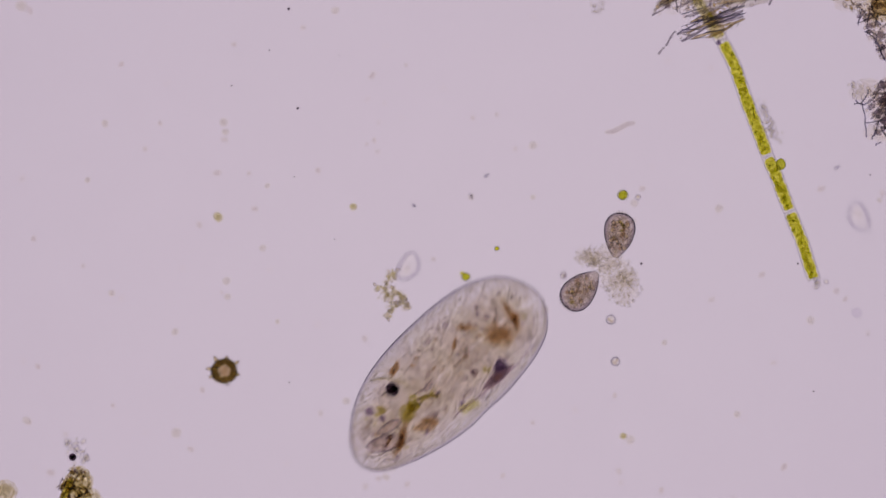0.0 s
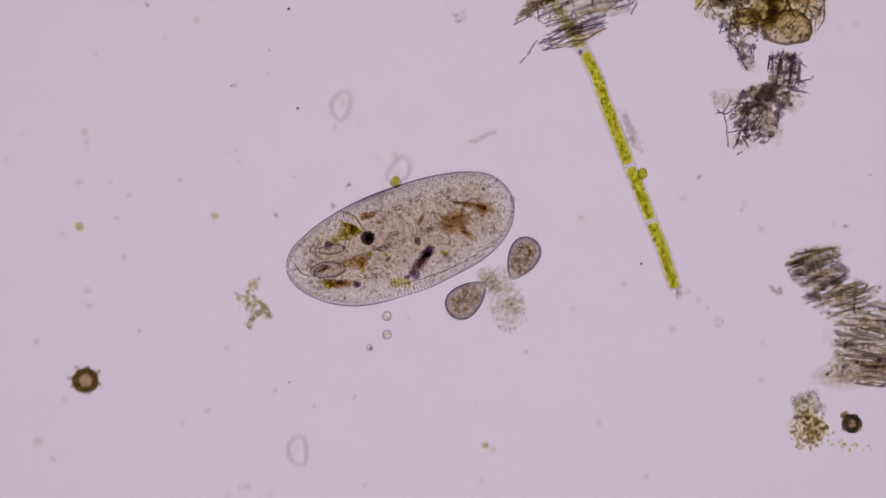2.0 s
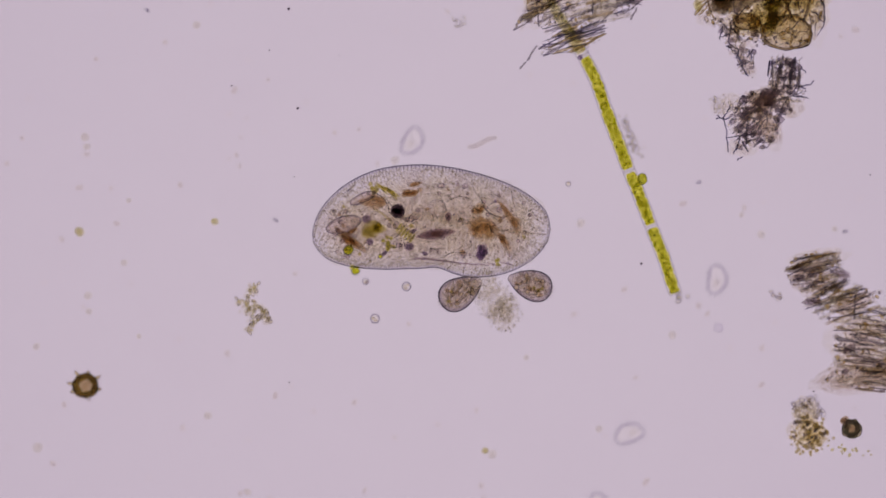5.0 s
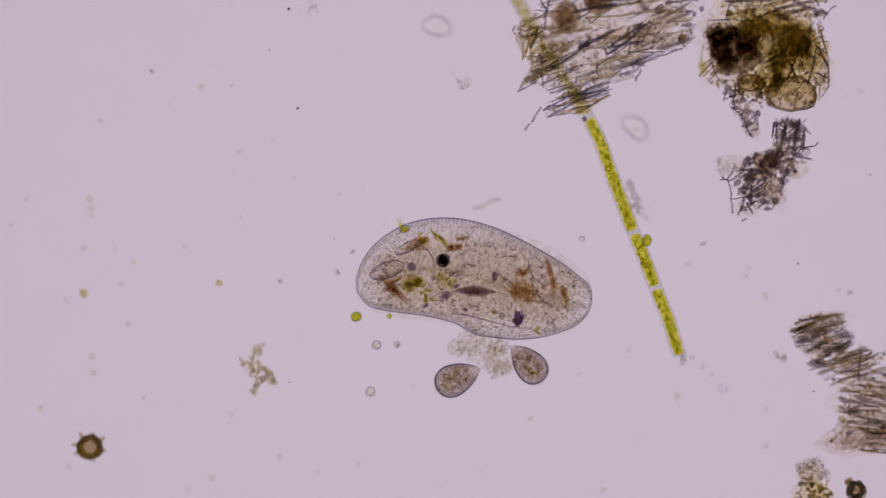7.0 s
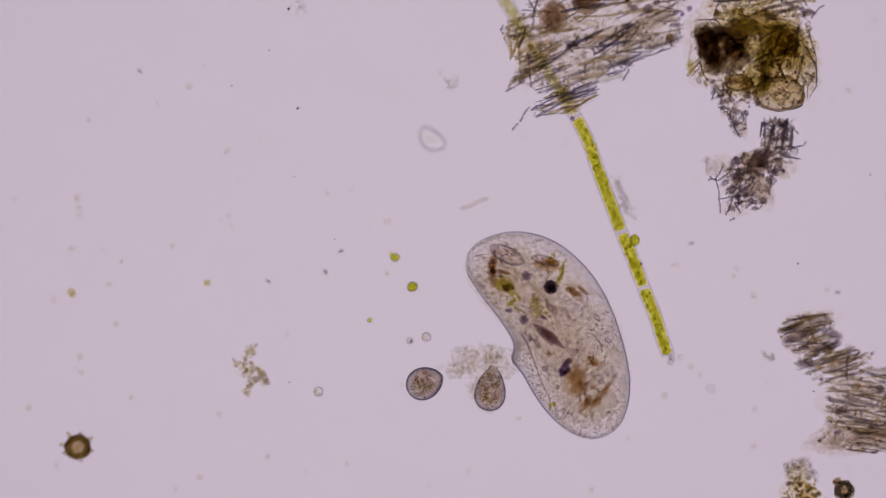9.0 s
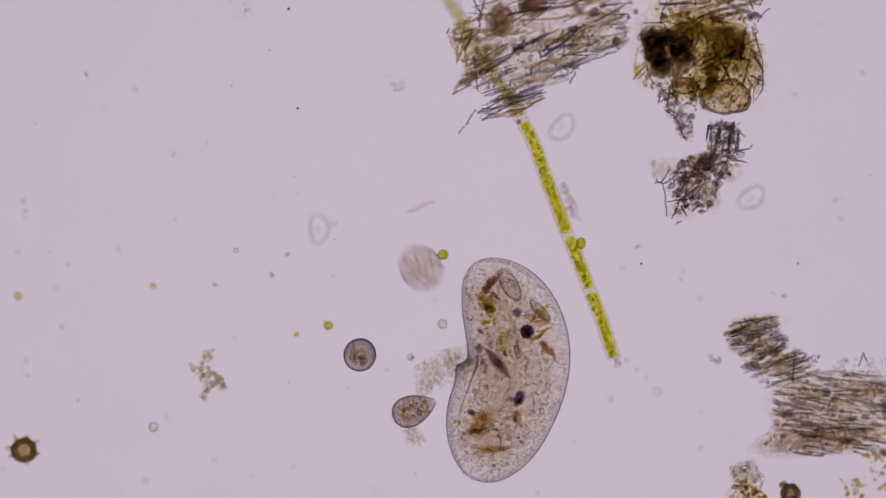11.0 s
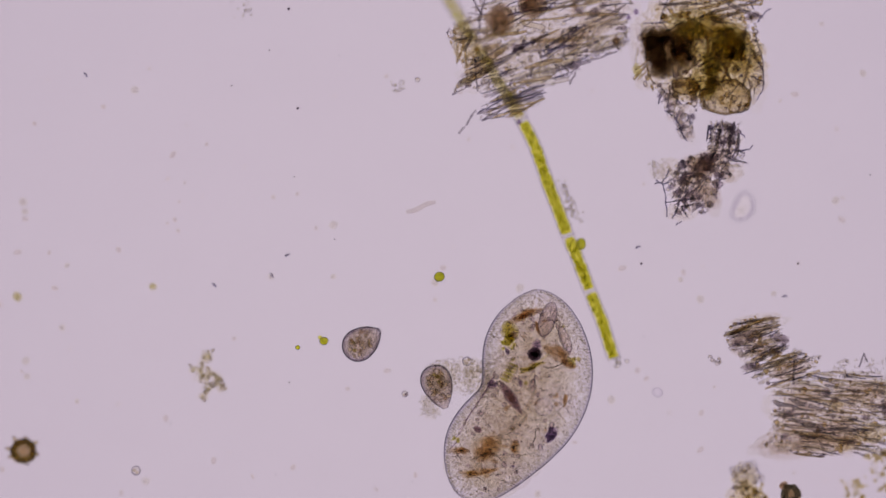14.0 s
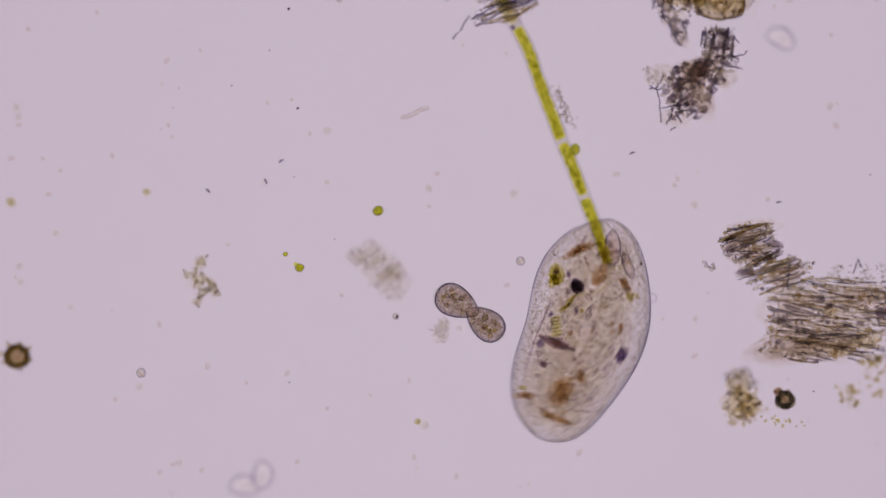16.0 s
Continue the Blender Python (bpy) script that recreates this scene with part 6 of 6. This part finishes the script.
FLASK_B_ROWS = [(0, 742, 556, -98, 0, 0.095), (0.5, 767, 561, -87, 0, 0.095), (0.8, 789, 572, -102, 0, 0.095), (1, 813, 578, -115, 0, 0.095), (1.5, 816, 582, -118, 0, 0.095),
    (2, 816, 581, -118, 0, 0.095), (3.2, 823, 587, -126, 0, 0.095), (5.5, 831, 625, -210, 0, 0.095), (6, 827, 632, -214, 0, 0.095), (6.5, 819, 649, -225, 0, 0.095),
    (7, 819, 651, -228, 0, 0.095), (7.5, 814, 652, -231, 0, 0.095), (8.2, 801, 670, -240, 0, 0.095), (10.3, 740, 725, -338, 0, 0.095), (10.5, 741, 727, -339, 0, 0.095),
    (11, 732, 727, -338, 0, 0.095), (12, 730, 715, -360, 0, 0.095), (12.5, 741, 694, -392, 0, 0.095), (13.5, 767, 686, -411, 0, 0.095), (14, 775, 684, -431, 0, 0.07),
    (14.5, 789, 680, -441, 5, 0.055), (15, 793, 687, -461, 0, 0.055), (15.5, 792, 696, -490, 0, 0.055), (15.8, 855, 722, -580, 10, 0.055), (16, 869, 739, -578, 15, 0.055)]
SLIME_A_ROWS = [(0, 728, 623, 0), (0.5, 755, 629, -3), (1, 772, 641, -12), (1.5, 776, 647, -14), (2, 777, 647, -14),
    (3.2, 767, 644, -12), (5.5, 759, 644, 10), (6.5, 755, 642, 25), (7, 734, 628, 32), (8.2, 730, 631, 35),
    (9.2, 760, 657, 60), (10.3, 785, 662, 80), (10.5, 783, 665, 80), (11, 784, 661, 78), (12.5, 806, 650, 70),
    (13.5, 822, 660, 62), (14.1, 805, 670, 50), (14.5, 745, 640, 40), (15, 690, 627, 30), (15.5, 664, 614, 20),
    (16, 679, 642, 10)]
SLIME_B_ROWS = [(0, 681, 596, 0), (1.5, 756, 620, -5), (3.2, 747, 629, -5), (5.5, 776, 674, 20), (7, 764, 661, 50),
    (8.2, 752, 661, 60), (10.3, 740, 777, 150), (11, 735, 776, 155), (12.5, 742, 748, 150), (14.5, 765, 724, 140),
    (15, 757, 727, 120), (15.5, 754, 724, 110), (16, 791, 757, 100)]
SWIMMER_ROWS = [
    [(0, 371, 613, 63), (0.2, 392, 571, 42), (0.5, 459, 534, 37), (0.8, 506, 485, 37), (1, 565, 453, 51),
    (1.2, 567, 411, 63), (1.5, 593, 399, 50), (1.6, 590, 384, 84), (1.8, 592, 408, 102), (2, 599, 428, 55),
    (2.5, 581, 424, 2), (3, 503, 431, -9), (3.2, 481, 409, 34), (5.3, 631, 346, 62), (5.5, 533, 310, -8),
    (5.7, 469, 280, -30), (5.9, 450, 262, -95), (6.1, 477, 196, -94), (6.3, 460, 128, -101), (6.5, 495, 102, -152),
    (6.9, 612, 47, -163), (7, 657, 54, -192), (7.1, 700, 66, -205), (7.5, 814, 126, -245), (7.9, 764, 206, -314),
    (8, 716, 226, -328), (8.2, 652, 276, -398), (10.3, 702, 215, -399), (10.5, 603, 237, -329), (10.9, 555, 353, -282),
    (11, 567, 406, -267), (11.1, 560, 457, -266), (11.3, 580, 611, -258), (11.5, 616, 710, -222), (11.7, 720, 736, -216),
    (12.3, 728, 792, -246), (12.5, 762, 830, -315), (12.7, 692, 828, -324), (13.1, 660, 905, -315), (14, 560, 960, -333),
    (15, 480, 997, -331), (16, 479, 1005, -277)],
    [(0, 1161, 526, -68), (0.2, 1107, 389, -76), (0.4, 1103, 291, -92), (0.5, 1112, 229, -88), (0.7, 1095, 81, -21),
    (0.9, 731, 84, 8), (1, 670, 143, 51), (1.2, 615, 229, 59), (1.4, 568, 312, 60), (1.5, 546, 350, 48),
    (1.6, 520, 366, 2), (1.8, 500, 352, -65), (2, 495, 312, -104), (2.2, 527, 240, -125), (2.4, 575, 196, -137),
    (2.6, 615, 158, -129), (2.9, 681, 64, -131), (5, 791, -47, -139), (16, 911, -133, -144)],
    [(0, 470, 780, 19), (0.2, 430, 720, 26), (0.4, 347, 661, 32), (0.6, 272, 725, 48), (0.8, 219, 804, 82), (1, 240, 945, 108),
    (1.2, 295, 1033, 154), (1.4, 379, 1012, 207), (1.5, 398, 980, 273), (1.6, 376, 946, 284), (1.8, 396, 972, 214),
    (2, 419, 920, 274), (2.2, 387, 848, 317), (2.4, 307, 816, 364), (2.6, 223, 860, 409), (2.8, 207, 932, 467),
    (3, 261, 984, 498), (3.2, 321, 1034, 528), (4.2, 691, 1078, 555), (5.3, 1079, 835, 563), (5.5, 1109, 902, 633),
    (5.7, 1121, 982, 616), (7, 1084, 1006, 560), (10, 632, 1157, 544), (15, 430, 1047, 516), (15.5, 287, 1001, 586),
    (16, 446, 1022, 532)],
    [(0, 896, 1141, 9), (3, 1071, 1114, 75), (5.3, 947, 955, 102), (5.5, 1021, 877, 59), (5.7, 1059, 766, 70),
    (5.9, 1090, 692, 77), (6.1, 1109, 556, 81), (6.3, 1128, 438, 85), (6.5, 1127, 356, 114), (6.7, 1077, 322, 137),
    (6.9, 1032, 267, 128), (7, 1007, 232, 138), (7.1, 956, 198, 116), (7.3, 946, 106, 88), (7.6, 964, -64, 80),
    (9, 985, -113, 150), (10.4, 1025, -34, 100), (10.7, 1033, 147, 87), (10.9, 1015, 193, 65), (11, 995, 229, 46),
    (11.1, 980, 229, 37), (11.3, 1032, 201, 20), (11.5, 1072, 196, 64), (11.8, 1085, 90, 84), (12.1, 1100, -70, 96),
    (14, 1060, -150, 58), (16, 1071, -23, 95)],
    [(0, 1760, 1010, 170), (2.7, 1680, 930, 165), (3.0, 1478, 892, 172), (3.1, 1450, 880, 176), (3.2, 1443, 868, 165), (3.8, 1180, 760, 150), (4.6, 1140, 640, 110), (5.3, 1231, 603, 76), (5.5, 1331, 652, 146), (5.8, 1490, 777, 204), (9, 1525, 567, 274),
    (10.3, 1402, 454, 306), (10.5, 1395, 389, 288), (10.7, 1361, 327, 317), (10.9, 1339, 337, 387), (11, 1328, 353, 395),
    (11.1, 1288, 373, 399), (11.3, 1208, 449, 408), (11.5, 1172, 504, 453), (11.9, 1216, 584, 487), (12.5, 1250, 607, 417),
    (12.9, 1240, 548, 436), (13.1, 1280, 484, 415), (13.3, 1340, 404, 412), (13.5, 1390, 343, 438), (13.7, 1360, 312, 368),
    (13.9, 1336, 344, 412), (14.1, 1292, 400, 431), (14.3, 1284, 496, 447), (14.5, 1283, 565, 432), (14.7, 1268, 544, 440),
    (14.9, 1292, 516, 389), (15, 1345, 502, 388), (15.2, 1419, 449, 401), (15.4, 1485, 381, 411), (15.5, 1501, 349, 450),
    (15.6, 1485, 312, 487), (15.8, 1438, 266, 502), (16, 1389, 236, 509)]]
ROUND_ROWS = [(0, -654, -159, -4), (9.5, 18, -113, -9), (10.3, 240, -13, -30), (10.5, 375, 93, -41), (10.7, 545, 251, -45),
    (10.9, 667, 385, -48), (11, 745, 476, -55), (11.1, 768, 529, -65), (11.3, 784, 561, -66), (11.5, 780, 556, -125),
    (11.9, 796, 544, -106), (12.1, 820, 412, -96), (12.3, 824, 256, -89), (12.5, 818, 228, -47), (12.7, 760, 188, -58),
    (12.9, 732, 92, -74), (13.2, 690, -60, -62), (16, 611, -133, -43)]
GREEN_A_ROWS = [(0, 749, 486), (0.5, 637, 448), (1, 600, 463), (1.5, 606, 450), (2, 591, 446),
    (3.2, 559, 446), (5.5, 503, 573), (6, 510, 571), (6.5, 509, 569), (7, 514, 567),
    (8, 524, 559), (8.2, 534, 551), (10.3, 778, 457), (10.5, 777, 451), (11, 784, 452),
    (11.5, 790, 454), (12, 788, 455), (12.5, 766, 462), (13, 778, 472), (13.5, 782, 486),
    (14.5, 773, 493), (15, 801, 512), (15.5, 808, 540), (15.8, 730, 537), (16, 680, 540)]
GREEN_B_ROWS = [(0, 471, 631), (3, 474, 629), (5.5, 540, 562), (7, 599, 411), (8, 617, 408),
    (8.2, 617, 406), (10.3, 577, 580), (11, 581, 578), (12.5, 573, 593), (13.5, 574, 599),
    (14.5, 572, 609), (15, 579, 611), (15.5, 550, 609), (16, 541, 641)]
GREEN_C_ROWS = [(0, 526, 581), (8.2, 574, 566), (10.3, 525, 592), (11, 524, 593), (12.5, 512, 608),
    (13.3, 528, 613), (16, 516, 617)]
GLOBULE_ROWS = [
    [(0, 728, 707), (0.5, 646, 727), (1, 620, 693), (1.5, 606, 694), (2, 576, 684),
    (3, 574, 801), (5.5, 549, 665), (7, 539, 700), (8.2, 524, 726), (10.3, 340, 647),
    (10.5, 319, 673), (10.7, 289, 713), (10.9, 285, 744), (11.1, 249, 764), (11.3, 222, 727),
    (11.9, 315, 688), (12.5, 387, 719), (13.1, 385, 838), (13.3, 365, 840), (14.5, 196, 827),
    (15, 248, 825), (15.5, 249, 823), (16, 261, 827)],
    [(0, 736, 781), (1.5, 616, 732), (2, 576, 717), (3, 581, 744), (5.5, 613, 608),
    (7, 550, 617), (8, 581, 616), (10.3, 762, 584), (11, 783, 575), (11.3, 761, 526),
    (11.7, 693, 536), (11.9, 697, 532), (12.1, 726, 589), (12.5, 724, 615), (12.7, 750, 624),
    (12.9, 741, 635), (13.3, 772, 620), (13.5, 801, 635), (14.5, 830, 640), (15, 856, 597),
    (15.5, 950, 608), (16, 932, 629)],
    [(0, 644, 628), (0.5, 595, 771), (1, 570, 741), (3, 538, 739), (5.5, 539, 599),
    (7, 586, 616), (10.3, 740, 607), (10.5, 765, 607), (10.7, 741, 619), (11, 727, 634),
    (11.3, 726, 683), (11.9, 691, 741), (12.3, 693, 640), (12.5, 710, 637), (13.5, 711, 667),
    (15, 730, 737), (16, 711, 727)],
    [(0, 776, 490), (0.5, 775, 489), (5.5, 907, 438), (7, 914, 429), (8, 908, 412),
    (10.3, 523, 513), (10.5, 486, 484), (10.7, 427, 461), (10.9, 404, 443), (11.1, 447, 452),
    (11.3, 502, 474), (11.5, 515, 456), (11.7, 548, 442), (11.9, 565, 426), (12.5, 615, 293),
    (13.5, 757, 138), (15, 657, 157), (16, 611, 167)]]


def ended(rows):
    """Rows that reach from the start to the end of the clip."""
    first = [] if rows[0][0] == 0 else [(0, rows[0][1])]
    last = [] if rows[-1][0] == 16 else [(16, rows[-1][1])]
    return first + rows + last


def between(keys, t):
    """The values of keys at t."""
    for a, b in zip(keys, keys[1:]):
        if a[0] <= t <= b[0]:
            f = (t - a[0]) / (b[0] - a[0])
            return [p + (q - p) * f for p, q in zip(a[1:], b[1:])]
    return keys[0][1:] if t < keys[0][0] else keys[-1][1:]


def motions():
    walk(CILIATE, [(row[0], at(row[1], row[2], row[-1], row[3])) for row in SWIM])
    for s, side, ob in BODY_BANDS:
        walk(ob, [(row[0], flexed(s, side, *row[4:-1])) for row in SWIM])
    for ob, z, keys in BODY_FOOD:
        walk(ob, [(row[0], inner_pose(*between(keys, row[0]), z, row[5], row[4])) for row in SWIM])
    for ob, rows in ((FLASK_A, FLASK_A_ROWS), (FLASK_B, FLASK_B_ROWS)):
        walk(ob, ended([(t, at(u, v, z, turn, 0, tilt)) for t, u, v, turn, tilt, z in rows]))
    for ob, rows, late in ((SLIME_A, SLIME_A_ROWS, 0.165), (SLIME_B, SLIME_B_ROWS, 0.05)):
        walk(ob, ended([(t, at(u, v, late if t > 14.3 else 0.086, turn)) for t, u, v, turn in rows]))
    for k, (ob, rows) in enumerate(zip(SWIMMERS, SWIMMER_ROWS)):
        walk(ob, ended([(t, at(u, v, 0.03 if k == 2 and t < 0.3 else 0.22, turn)) for t, u, v, turn in rows]))
    walk(ROUND, ended([(t, at(u, v, 0.075 if 11.2 < t < 12 else 0.045, turn)) for t, u, v, turn in ROUND_ROWS]))
    for ob, rows, z in ((GREEN_A, GREEN_A_ROWS, 0.075), (GREEN_B, GREEN_B_ROWS, 0.05), (GREEN_C, GREEN_C_ROWS, 0.07)):
        walk(ob, ended([(t, at(u, v, z)) for t, u, v in rows]))
    for ob, rows in zip(GLOBULES, GLOBULE_ROWS):
        walk(ob, ended([(t, at(u, v, 0.07)) for t, u, v in rows]))
    walk(CLUMP, [(t, at(362 + du, 657 + dv, 0.15)) for t, du, dv in ((0, -28, -2), (8.2, -28, -4), (10.3, 0, 0), (16, 0, 0))])
    walk(LAMP_FIELD, [(t, at(u, v, LAMP_DEPTH)) for t, u, v, _ in STAGE])
    walk(CONDENSER, [(t, at(u, v, CONDENSER_TOP)) for t, u, v, _ in STAGE])
    for du, dv, ob in DIRT:
        walk(ob, [(t, at(u + du, v + dv, z + 0.0)) for t, u, v, z in STAGE])


motions()
